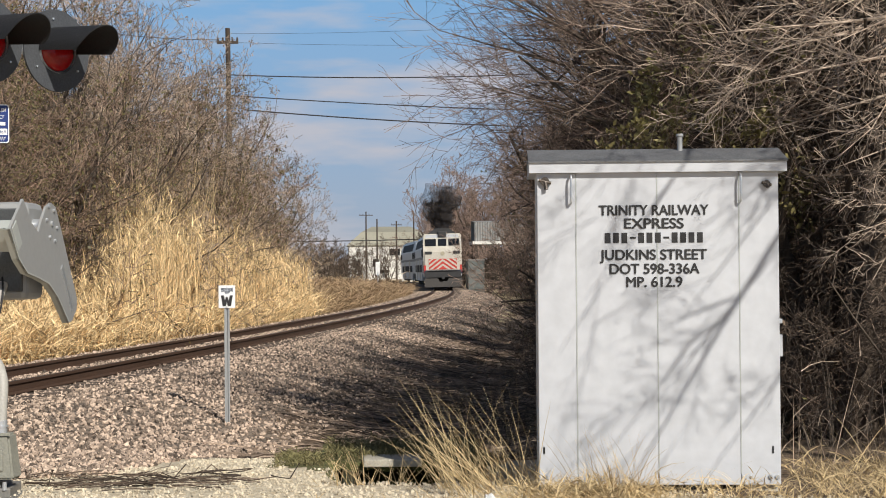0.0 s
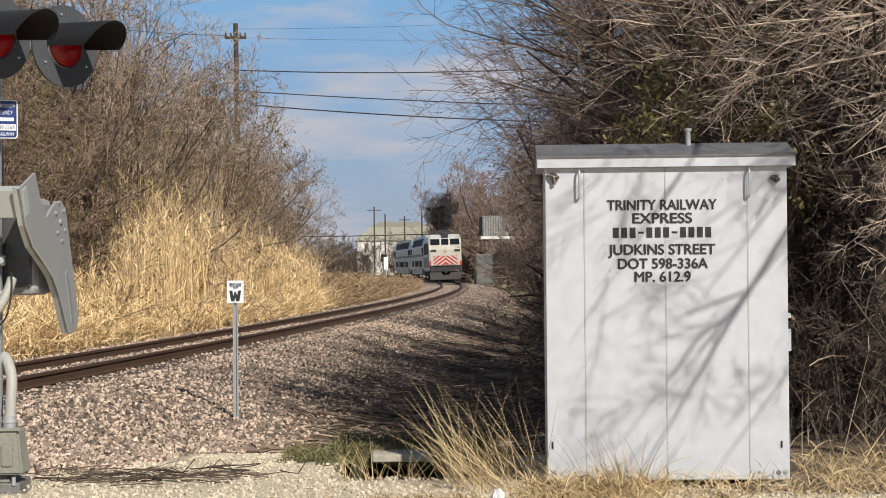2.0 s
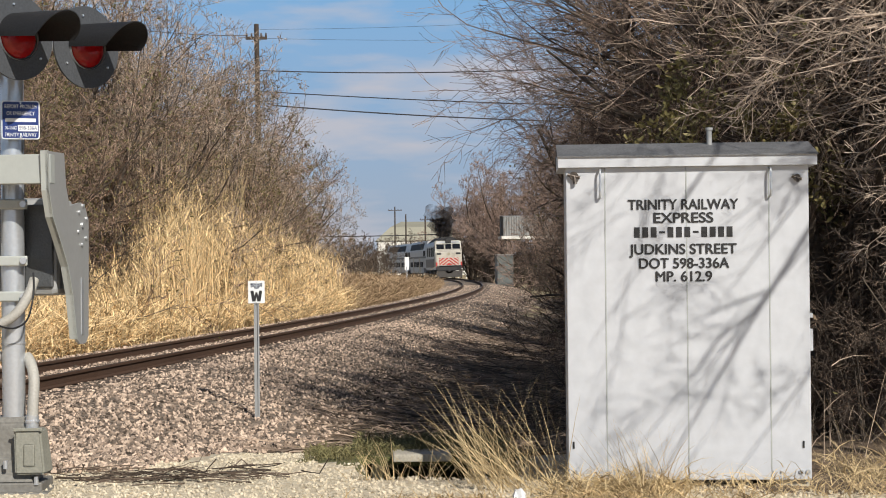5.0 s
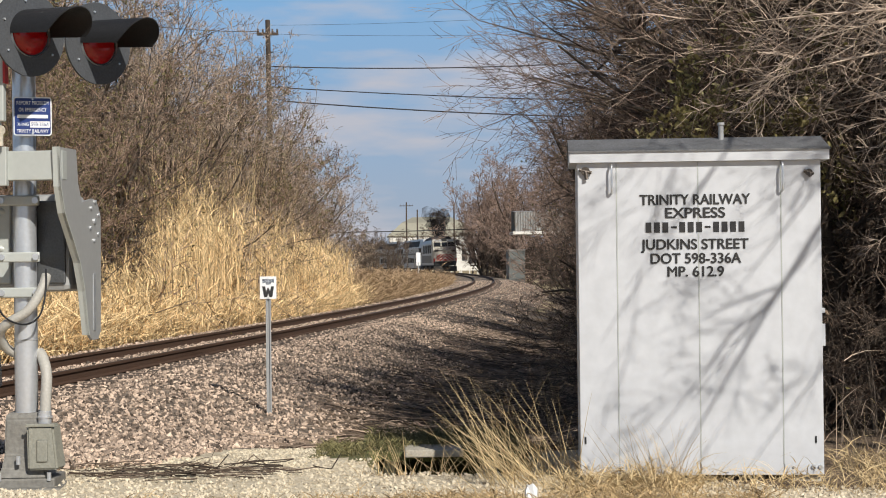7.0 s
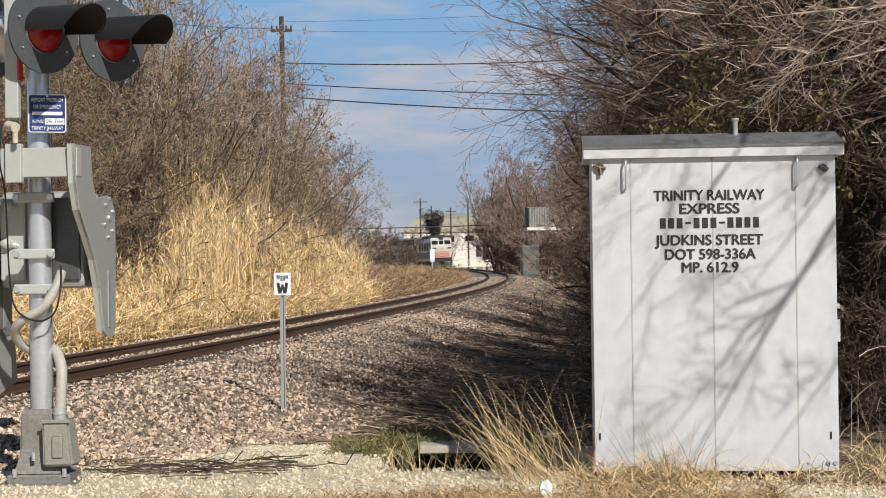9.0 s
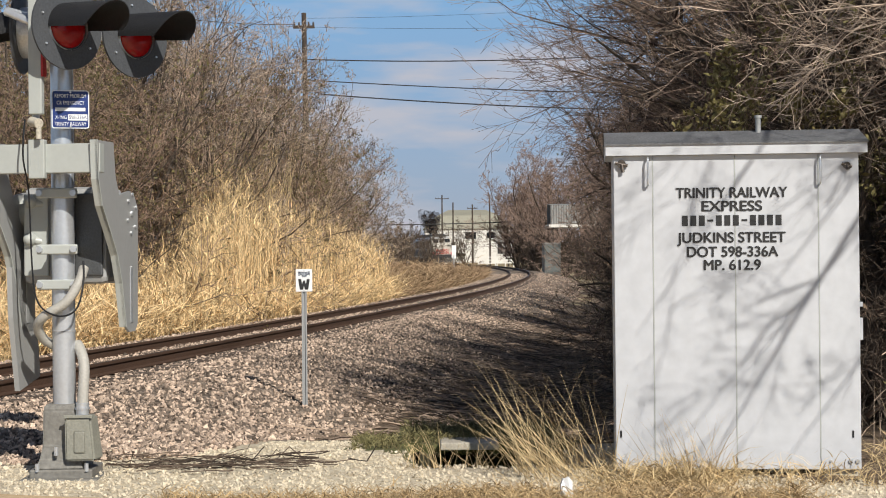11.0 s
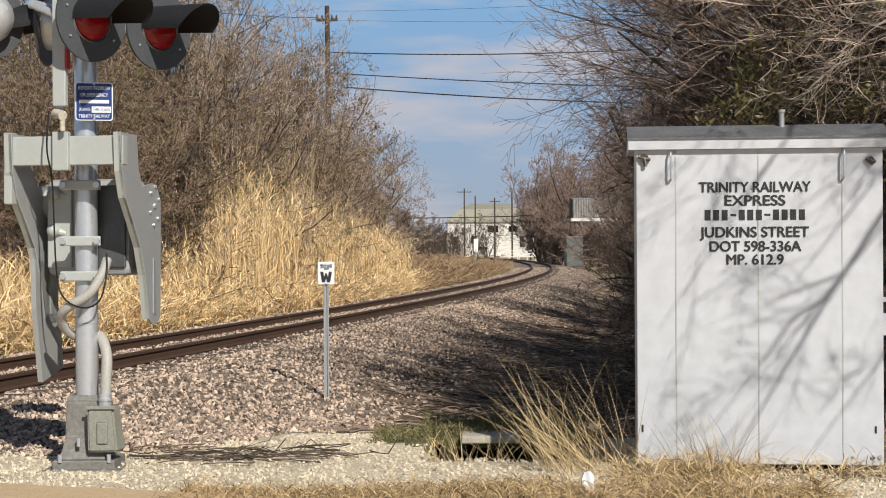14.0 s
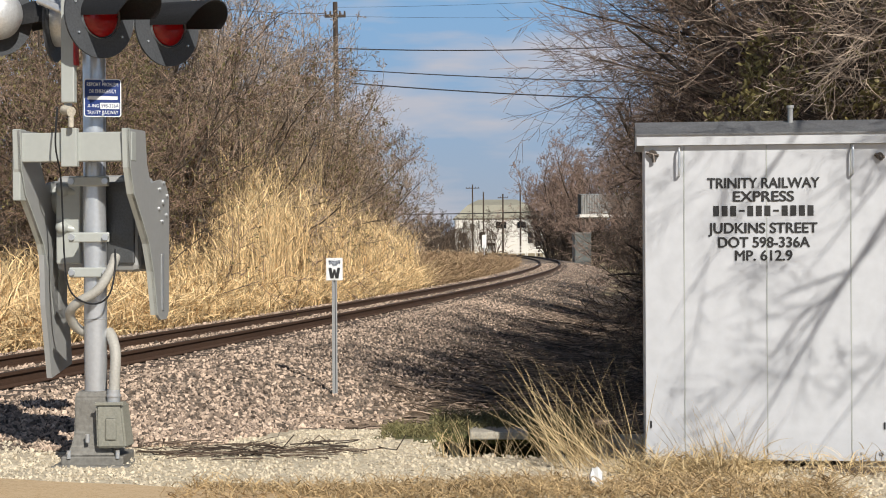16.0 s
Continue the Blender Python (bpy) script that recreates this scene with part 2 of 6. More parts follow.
def height(x, y):
    """The ground's height."""
    x, y = np.asarray(x, dtype=float), np.asarray(y, dtype=float)
    d = off_track(x, y)
    prof = np.interp(d, [-60, -12, -6, -3.6, -2.0, 2.0, 3.2, 5.2, 7.5, 9.5, 12, 60], [-0.3, -0.35, -0.35, -0.30, 0.02, 0.04, -0.16, -0.62, -0.80, -0.55, -0.1, 0.0])
    near = np.interp(d, [-60, -2.2, 2.2, 3.4, 60], [0.0, 0.02, 0.03, 0.0, 0.0])
    w = soft(12.8, 19.5, y)
    h = near * (1 - w) + prof * w
    pit = soft(0.68, 0.42, np.abs(x - 0.60)) * soft(12.2, 12.5, y) * soft(14.9, 14.6, y)
    h = h - 0.42 * pit
    h = h + (0.02 * wav(x, y, 1.3, 1) + 0.012 * wav(x, y, 3.7, 2)) * soft(2.0, 3.2, np.abs(d)) * soft(6, 11, y)
    return h * soft(420, 330, y)


def ground_sheet():
    def steps(parts):
        out = [parts[0][0]]
        for a, b, s in parts:
            n = max(1, int(round((b - a) / s)))
            out += list(a + (b - a) * (np.arange(n) + 1) / n)
        return np.array(out)
    xs = steps([(-2500, -300, 400), (-300, -60, 40), (-60, -16, 4), (-16, -6, 0.5), (-6, 5, 0.16), (5, 16, 0.6), (16, 60, 4), (60, 300, 40), (300, 2500, 400)])
    ys = steps([(-2500, -300, 400), (-300, -20, 40), (-20, 8, 2), (8, 22, 0.16), (22, 45, 0.4), (45, 110, 1.5), (110, 400, 8), (400, 3600, 400)])
    gx, gy = np.meshgrid(xs, ys)
    v = np.c_[gx.ravel(), gy.ravel(), height(gx, gy).ravel()]
    nx, ny = len(xs), len(ys)
    i, j = np.meshgrid(np.arange(nx - 1), np.arange(ny - 1))
    q = (j * nx + i).ravel()
    f = np.c_[q, q + 1, q + nx + 1, q + nx]
    me = mesh_arrays("ground", v, f, [DIRT, GRAVEL, BALLAST, LITTER, SOD], True)
    c = v[f].mean(1)
    x, y = c[:, 0], c[:, 1]
    d = off_track(x, y) + 0.25 * wav(x, y, 2.9, 4)
    slot = np.zeros(len(c), dtype=np.int32)
    slot[(y < 60) & (y > -30) & (np.abs(x) < 30)] = 3
    slot[(d > -2.9) & (d < 4.2 + 0.5 * wav(x, y, 0.8, 3)) & (y > 12.6 + 0.4 * wav(x, y, 1.9, 6) + soft(-1.9, -0.5, x) * 3.0) & (y < 300)] = 2
    slot[(slot == 3) & (y < 15.6 + 0.4 * wav(x, y, 2.3, 9)) & ((x < 1.9 + 0.4 * wav(x, y, 1.7, 8)) | (y < 11.25 + 0.25 * wav(x, y, 1.4, 5)))] = 1
    slot[(d > 4.5 + 0.5 * wav(x, y, 0.8, 3)) & (y > 14.8) & (y < 110)] = 3
    slot[(x + 0.3 * wav(x, y, 3, 3) > -0.5) & (x < 1.35) & (y + 0.2 * wav(x, y, 4, 5) > 13.0 + 0.5 * soft(0.1, -0.5, x)) & (y < 15.5)] = 4
    slot[y < -30] = 0
    me.polygons.foreach_set("material_index", slot)
    return tagged(new("ground", me), "gravel, dirt and leaf litter beside a railway line", "ground", kind="structure")


def earth(name, base, tint, fleck, scale=1.4, speck=45.0, bump=0.8, depth=0.03):
    """Loose ground: soft patches, stony specks and relief."""
    m = shade(name, base, 0.95, vary=0.25, scale=scale, fine=speck, bump=bump, depth=depth, tint=tint)
    n, l = m.node_tree.nodes, m.node_tree.links
    p = n["Principled BSDF"]
    old = p.inputs["Base Color"].links[0].from_socket
    vor = n.new("ShaderNodeTexVoronoi")
    vor.inputs["Scale"].default_value = speck * 0.5
    tc = n.new("ShaderNodeTexCoord")
    l.new(tc.outputs["Object"], vor.inputs["Vector"])
    sep = n.new("ShaderNodeSeparateColor")
    l.new(vor.outputs["Color"], sep.inputs[0])
    mr = n.new("ShaderNodeMapRange")
    mr.inputs["From Min"].default_value, mr.inputs["To Max"].default_value = 0.022, 0.8
    l.new(sep.outputs[0], mr.inputs["Value"])
    mix = n.new("ShaderNodeMix")
    mix.data_type = "RGBA"
    mix.inputs["B"].default_value = (*fleck, 1)
    l.new(mr.outputs[0], mix.inputs["Factor"])
    l.new(old, mix.inputs["A"])
    l.new(mix.outputs["Result"], p.inputs["Base Color"])
    return m


DIRT = earth("dry_field", (0.30, 0.24, 0.14), (0.22, 0.18, 0.10), (0.36, 0.29, 0.17), 0.3, 6)
GRAVEL = earth("cream_gravel", (0.52, 0.44, 0.32), (0.30, 0.235, 0.155), (0.66, 0.60, 0.48), 0.9, 60, 0.8, 0.02)
# ballast bed darkened in colour to give shaded gaps between the stones
BALLAST = earth("gap_shade_ballast_bed", (0.11, 0.085, 0.066), (0.06, 0.047, 0.038), (0.36, 0.29, 0.23), 0.8, 26, 1.0, 0.05)
LITTER = earth("leaf_litter", (0.12, 0.085, 0.058), (0.06, 0.043, 0.031), (0.25, 0.18, 0.12), 0.9, 40, 1.0, 0.04)
SOD = earth("mossy_turf", (0.13, 0.125, 0.05), (0.17, 0.14, 0.07), (0.08, 0.10, 0.03), 1.6, 60)
ASPHALT = earth("worn_road_surface", (0.50, 0.36, 0.21), (0.40, 0.285, 0.165), (0.58, 0.44, 0.28), 1.2, 80, 0.4, 0.006)
ground = ground_sheet()


def road_strip():
    """The road's near edge; its far side lies under the camera."""
    bm = bmesh.new()
    u, b = Vector((0.936, -0.352, 0)), Vector((0.352, 0.936, 0))
    p0 = Vector((-3.05, 10.86, 0))
    rng = random.Random(4)
    top, low = [], []
    for i in range(160):
        s = -26 + i * 0.3
        e = p0 + u * s + b * (rng.uniform(-0.04, 0.04) + 0.05 * math.sin(i * 0.5))
        top.append((bm.verts.new(e + Vector((0, 0, 0.035))), bm.verts.new(e - b * 7.5 + Vector((0, 0, 0.06)))))
        low.append((bm.verts.new(e + b * 0.06 - Vector((0, 0, 0.03))), bm.verts.new(e - b * 7.56 - Vector((0, 0, 0.03)))))
    for i in range(159):
        bm.faces.new((top[i][0], top[i][1], top[i + 1][1], top[i + 1][0]))
        bm.faces.new((low[i][0], top[i][0], top[i + 1][0], low[i + 1][0]))
        bm.faces.new((top[i][1], low[i][1], low[i + 1][1], top[i + 1][1]))
    return tagged(part("road", bm, ASPHALT), "worn tan road surface with a ragged gravelly edge", "road", kind="structure")


road_strip()

# ---- railway track ----
def rail_track():
    t = thing("railway_track", Matrix(), "curving single railway track with rusty rails on wooden ties", "railway track", kind="structure")
    prof = [(-0.07, -0.17), (0.07, -0.17), (0.07, -0.158), (0.012, -0.14), (0.010, -0.05), (0.036, -0.038), (0.036, -0.006), (0.028, 0.0), (-0.028, 0.0), (-0.036, -0.006), (-0.036, -0.038), (-0.010, -0.05), (-0.012, -0.14), (-0.07, -0.158)]
    for side, z in ((-0.755, RAIL_Z), (0.755, RAIL_Z + CANT)):
        ss = np.r_[np.arange(-34, 80, 1.0), np.arange(80, 400, 3.0)]
        v = []
        for s in ss:
            x, y, a = on_track(s, side)
            v += [(x + px * math.cos(a), y - px * math.sin(a), z + pz) for px, pz in prof]
        n = len(prof)
        i, k = np.meshgrid(np.arange(len(ss) - 1), np.arange(n))
        i, k = i.ravel(), k.ravel()
        f = np.c_[i * n + k, i * n + (k + 1) % n, (i + 1) * n + (k + 1) % n, (i + 1) * n + k]
        me = mesh_arrays("rail", v, f, [RUST, RAILTOP])
        slot = np.where(np.isin(k, [7]), 1, 0).astype(np.int32)
        me.polygons.foreach_set("material_index", slot)
        r = new("rail", me)
        r.parent = t
        r["label"] = "rust-brown steel rail with a worn dark head"
    bm = bmesh.new()
    box(bm, -1.3, 1.3, -0.115, 0.115, -0.16, 0.0, 0.012)
    first = part("tie", bm, TIE, t, "weathered wooden tie")
    s, k = -20.0, 0
    rng = random.Random(8)
    while s < 130:
        x, y, a = on_track(s + rng.uniform(-0.03, 0.03))
        m = pose(x, y, RAIL_Z - 0.178 + CANT / 2, 0, -math.degrees(math.atan2(CANT, 1.51)), -math.degrees(a) + rng.uniform(-1, 1))
        ob = first if k == 0 else first.copy()
        if k:
            scene.collection.objects.link(ob)
            ob.parent = t
        ob.matrix_basis = m
        s += 0.5
        k += 1
    return t


rail_track()


def stones(name, label, area, count, size, material, seed, sink=0.35):
    """Loose broken stones strewn over the ground, in one mesh."""
    rng = np.random.default_rng(seed)
    ico = np.array([(1, 0, 0), (-1, 0, 0), (0, 1, 0), (0, -1, 0), (0, 0, 1), (0, 0, -1)], float)
    tri = np.array([(0, 2, 4), (2, 1, 4), (1, 3, 4), (3, 0, 4), (2, 0, 5), (1, 2, 5), (3, 1, 5), (0, 3, 5)])
    p = area(rng, count)
    n = len(p)
    r = rng.uniform(size[0], size[1], n)
    sh = ico[None] * rng.uniform(0.55, 1.15, (n, 6, 1)) + rng.uniform(-0.28, 0.28, (n, 6, 3))
    sh *= np.stack([np.ones(n), rng.uniform(0.6, 1, n), rng.uniform(0.5, 0.85, n)], 1)[:, None]
    q = rng.normal(size=(n, 4))
    q /= np.linalg.norm(q, axis=1)[:, None]
    w, x, y, z = q.T
    R = np.stack([1 - 2 * (y * y + z * z), 2 * (x * y - z * w), 2 * (x * z + y * w), 2 * (x * y + z * w), 1 - 2 * (x * x + z * z), 2 * (y * z - x * w), 2 * (x * z - y * w), 2 * (y * z + x * w), 1 - 2 * (x * x + y * y)], 1).reshape(n, 3, 3)
    v = np.einsum("nij,nkj->nki", R, sh) * r[:, None, None]
    zz = height(p[:, 0], p[:, 1]) + r * (0.6 - sink)
    v += np.c_[p, zz][:, None]
    f = (tri[None] + (np.arange(n) * 6)[:, None, None]).reshape(-1, 3)
    return tagged(new(name, mesh_arrays(name, v.reshape(-1, 3), f, material)), label, "gravel", kind="stuff")


def ballast_area(rng, count):
    y = 12.5 + 32 * rng.random(count * 2) ** 1.7
    d = rng.uniform(-2.6, 4.7, count * 2)
    a = np.interp(y, TRACK_Y, TRACK_A)
    x = np.interp(y, TRACK_Y, TRACK_X) + d / np.cos(a)
    lim = 12.7 + 0.5 * wav(x, y, 1.9, 6) + soft(-1.9, -0.5, x) * 2.6
    ok = (y > lim) & ~((np.abs(np.abs(d) - 0.755) < 0.08)) & ~((x > -0.5) & (y < 15.4) & (x < 1.4))
    return np.c_[x, y][ok][:count]


stones("ballast_stones", "pinkish grey crushed-stone railway ballast", ballast_area, 52000, (0.014, 0.046), STONE, 3)


def far_ballast_area(rng, count):
    y = 40 + 90 * rng.random(count) ** 1.3
    d = rng.uniform(-2.6, 5.0, count)
    ok = (np.abs(np.abs(d) - 0.755) > 0.12) & (d < 4.2)
    return np.c_[np.interp(y, TRACK_Y, TRACK_X) + d, y][ok]


stones("far_ballast_stones", "pinkish grey crushed stone along the far bend", far_ballast_area, 18000, (0.02, 0.05), STONE, 13)


def gravel_area(rng, count):
    x, y = rng.uniform(-5.5, 4.5, count), rng.uniform(9.9, 16.0, count)
    edge = (x + 3.05) * 0.352 + (y - 10.86) * 0.936
    ok = (edge > 0.02) & ~((x > 2.8) & (y > 11.15 + 0.15 * wav(x, y, 2.3, 4))) & ~((np.abs(x - 0.60) < 0.62) & (y > 12.3)) & ~((x > -0.45) & (y > 13.2)) & (y < 13.2 + 0.5 * wav(x, y, 2.3, 9) + 2.4 * soft(-2.0, -0.6, x))
    return np.c_[x, y][ok]


stones("gravel_chips", "cream limestone gravel chips on the verge", gravel_area, 36000, (0.007, 0.024), CREAM, 5)

# ---- plants ----
def ribbons(base, up, lean, length, width, segs, rng, droop):
    """Many bent flat blades: base points, start directions, lean directions, lengths, widths."""
    n = len(base)
    side = np.cross(up, lean)
    side += rng.normal(0, 0.6, (n, 3))
    side /= np.linalg.norm(side, axis=1)[:, None] + 1e-9
    t = np.linspace(0, 1, segs + 1)
    c = base[:, None] + up[:, None] * (length[:, None] * t)[..., None] + lean[:, None] * (length[:, None] * droop[:, None] * t ** 2)[..., None]
    c[..., 2] -= (length * droop)[:, None] * 0.45 * t ** 3
    w = (width[:, None] * (1 - 0.9 * t ** 1.5))[..., None] * side[:, None]
    v = np.stack([c - w / 2, c + w / 2], 2).reshape(-1, 3)
    k = 2 * (segs + 1)
    j = np.arange(segs) * 2
    f = np.stack([j, j + 1, j + 3, j + 2], 1)
    f = (f[None] + (np.arange(n) * k)[:, None, None]).reshape(-1, 4)
    return v, f


def unit(rng, n, tilt):
    a = rng.uniform(0, 2 * np.pi, n)
    lean = np.c_[np.cos(a), np.sin(a), np.zeros(n)]
    up = np.c_[np.cos(a) * tilt, np.sin(a) * tilt, np.ones(n)]
    return up / np.linalg.norm(up, axis=1)[:, None], lean


def blades(name, label, category, pts, lo, hi, width, material, seed, leaves=0, tilt=0.15, droop=(0.1, 0.5), segs=3, leaf=(0.3, 0.7), splay=(0.3, 1.6), scale=None, lift=0.0):
    rng = np.random.default_rng(seed)
    n = len(pts)
    base = np.c_[pts, height(pts[:, 0], pts[:, 1]) - 0.02 + lift]
    up, lean = unit(rng, n, np.abs(rng.normal(0, tilt, n)))
    length = rng.uniform(lo, hi, n) * (1 if scale is None else scale)
    dr = rng.uniform(*droop, n)
    v, f = ribbons(base, up, lean, length, rng.uniform(0.6, 1.2, n) * width, segs, rng, dr)
    vs, fs, off = [v], [f], len(v)
    for _ in range(leaves):
        t = rng.uniform(0.08, 1.0, n)
        b = base + up * (length * t)[:, None] + lean * (length * dr * t ** 2)[:, None]
        b[:, 2] -= length * dr * 0.45 * t ** 3
        u2, l2 = unit(rng, n, rng.uniform(*splay, n))
        v, f = ribbons(b, u2, l2, rng.uniform(*leaf, n), rng.uniform(0.7, 1.3, n) * width * 1.2, segs, rng, rng.uniform(0.1, 0.8, n))
        vs.append(v)
        fs.append(f + off)
        off += len(v)
    return tagged(new(name, mesh_arrays(name, np.concatenate(vs), np.concatenate(fs), material)), label, category, kind="stuff")


def beside(rng, n, y0, y1, d0, d1, power=1.0):
    y = y0 + (y1 - y0) * rng.random(n) ** power
    d = rng.uniform(d0, d1, n)
    return np.c_[np.interp(y, TRACK_Y, TRACK_X) + d, y]


rng = np.random.default_rng(21)
p = beside(rng, 12500, 17, 61.5, -6.6, -2.5, 0.9)
p = p[off_track(p[:, 0], p[:, 1]) < -2.6 - 0.3 * wav(p[:, 0], p[:, 1], 0.9, 2)]
edge = 37.5 + (-3.0 - off_track(p[:, 0], p[:, 1])) * 2.6 + 1.2 * wav(p[:, 0], p[:, 1], 0.6, 5)     # where the tall stand begins
tall = 0.43 + 0.74 * soft(edge - 1.5, edge + 2.0, p[:, 1]) - 0.36 * soft(45, 59, p[:, 1]) + 0.12 * wav(p[:, 0], p[:, 1], 0.5, 7)
tall *= 0.70 + 0.30 * soft(-2.9, -4.4, off_track(p[:, 0], p[:, 1]))
blades("tall_reeds", "tall dry straw-coloured reeds in a dense stand beside the track", "reeds", p, 2.5, 4.3, 0.017, REED, 22, leaves=5, tilt=0.07, droop=(0.0, 0.14), scale=tall, leaf=(0.2, 0.55), splay=(0.08, 0.7))
p = beside(rng, 6500, 16, 62, -3.9, -2.35, 0.95)
blades("reed_litter", "fallen and broken dry reed leaves along the foot of the stand", "reeds", p, 0.25, 1.3, 0.019, REED, 28, leaves=4, tilt=0.35, droop=(0.1, 0.7), leaf=(0.25, 0.6))
p = np.r_[beside(rng, 4200, 66, 118, -4.6, -2.3), beside(rng, 900, 60, 70, -3.4, -2.4)]
blades("verge_grass", "straw-coloured grass along the inner side of the bend", "grass", p, 0.25, 0.9, 0.024, WEED, 29, leaves=3, tilt=0.35)
p = np.r_[beside(rng, 7000, 60, 100, -9, -3.2), beside(rng, 2500, 95, 135, -9, -3.2)]
blades("brown_weeds", "low brown and straw-coloured weeds beside the track", "weeds", p, 0.5, 1.8, 0.026, WEED, 23, leaves=4, tilt=0.35, scale=0.85 + 0.35 * wav(p[:, 0], p[:, 1], 0.45, 3))


def leaning_grass(name, label, pts, lo, hi, width, seed, lean, droop):
    """A clump of straight blades that mostly lean one way."""
    r = np.random.default_rng(seed)
    n = len(pts)
    base = np.c_[pts, height(pts[:, 0], pts[:, 1]) - 0.02]
    up = np.c_[r.normal(lean, 0.4, n), r.normal(0, 0.25, n), np.ones(n)]
    up /= np.linalg.norm(up, axis=1)[:, None]
    side = np.c_[np.sign(up[:, 0] + 1e-6), r.normal(0, 0.3, n), np.zeros(n)]
    v, f = ribbons(base, up, side, lo + (hi - lo) * r.random(n) ** 1.6, r.uniform(0.6, 1.3, n) * width, 4, r, r.uniform(*droop, n))
    tagged(new(name, mesh_arrays(name, v, f, STRAW)), label, "grass", kind="stuff")


p = np.r_[np.c_[rng.normal(1.0, 0.15, 190), rng.normal(11.75, 0.3, 190)], np.c_[rng.normal(1.32, 0.14, 110), rng.normal(11.9, 0.3, 110)]]
leaning_grass("dry_grass_clump", "tall dry grass leaning over the ditch beside the signal case", p, 0.3, 1.0, 0.0075, 24, -0.45, (0.0, 0.14))
p = np.r_[np.c_[rng.normal(0.08, 0.12, 60), rng.normal(12.2, 0.08, 60)], np.c_[rng.normal(0.45, 0.2, 40), rng.normal(12.2, 0.06, 40)]]
leaning_grass("dry_grass_clump", "sparse short dry grass at the lip of the ditch", p, 0.15, 0.42, 0.007, 27, -0.1, (0.0, 0.2))
p = np.r_[np.c_[rng.normal(1.95, 0.13, 150), rng.normal(11.1, 0.09, 150)], np.c_[rng.normal(4.2, 0.4, 80), rng.normal(12.0, 0.4, 80)]]
leaning_grass("dry_grass_clump", "pale dry grass at the foot of the signal case", p, 0.15, 0.62, 0.007, 30, -0.1, (0.0, 0.2))
p = np.r_[np.c_[rng.normal(1.75, 0.28, 420), rng.normal(11.1, 0.12, 420)], np.c_[rng.uniform(1.2, 5.2, 420), rng.normal(11.0, 0.18, 420)], np.c_[rng.uniform(3.5, 5.2, 500), rng.normal(11.7, 0.4, 500)]]
blades("dry_grass", "short dry grass along the foot of the signal case", "grass", p, 0.05, 0.24, 0.007, STRAW, 25, leaves=2, tilt=0.5, droop=(0.2, 0.9), leaf=(0.08, 0.2))
p = np.c_[rng.uniform(-1.7, 2.6, 4200), rng.uniform(9.85, 10.75, 4200)]
p = p[p[:, 1] < 10.62 + 0.14 * wav(p[:, 0], p[:, 1], 3.1, 6)]
blades("matted_grass", "flattened brown and straw-coloured grass at the road's edge", "grass", p, 0.04, 0.15, 0.007, MATTED, 31, leaves=2, tilt=0.9, droop=(0.4, 1.1), leaf=(0.05, 0.13))
p = np.c_[rng.uniform(-0.55, 1.35, 5200), rng.uniform(13.05, 15.5, 5200)]
covered = np.abs(p[:, 0] - 0.60) < 0.70
p = p[(~covered | (p[:, 1] > 13.78)) & (p[:, 1] > 13.0 + 0.5 * soft(0.1, -0.5, p[:, 0]) + 0.25 * wav(p[:, 0], p[:, 1], 4, 5))]
lift = np.where((np.abs(p[:, 0] - 0.60) < 0.70) & (p[:, 1] > 13.7) & (p[:, 1] < 15.0), np.maximum(0.0 - height(p[:, 0], p[:, 1]), 0.0), 0.0)
blades("green_grass", "short green winter grass by the culvert", "grass", p, 0.03, 0.14, 0.008, GREEN, 26, leaves=1, tilt=0.5, leaf=(0.03, 0.09), lift=lift)


def tubes(lines, sides):
    """Tapered tubes along many polylines: a list of (points, radii), grouped by length."""
    groups = {}
    for pts, rad in lines:
        groups.setdefault(len(pts), []).append((pts, rad))
    vs, fs, off = [], [], 0
    for n, items in groups.items():
        c = np.array([a for a, _ in items], dtype=float)
        r = np.array([b for _, b in items], dtype=float)
        d = np.gradient(c, axis=1)
        d /= np.linalg.norm(d, axis=2)[..., None] + 1e-9
        ref = np.where(np.abs(d[..., 2:3]) < 0.9, np.array([0.0, 0.0, 1.0]), np.array([1.0, 0.0, 0.0]))
        u = np.cross(d, ref)
        u /= np.linalg.norm(u, axis=2)[..., None] + 1e-9
        w = np.cross(d, u)
        a = np.arange(sides) * 2 * np.pi / sides
        v = c[:, :, None] + r[:, :, None, None] * (np.cos(a)[None, None, :, None] * u[:, :, None] + np.sin(a)[None, None, :, None] * w[:, :, None])
        i, k = np.meshgrid(np.arange(n - 1), np.arange(sides))
        i, k = i.ravel(), k.ravel()
        f = np.c_[i * sides + k, i * sides + (k + 1) % sides, (i + 1) * sides + (k + 1) % sides, (i + 1) * sides + k]
        f = (f[None] + (np.arange(len(items)) * n * sides)[:, None, None]).reshape(-1, 4) + off
        vs.append(v.reshape(-1, 3))
        fs.append(f)
        off += v.size // 3
    return np.concatenate(vs), np.concatenate(fs)


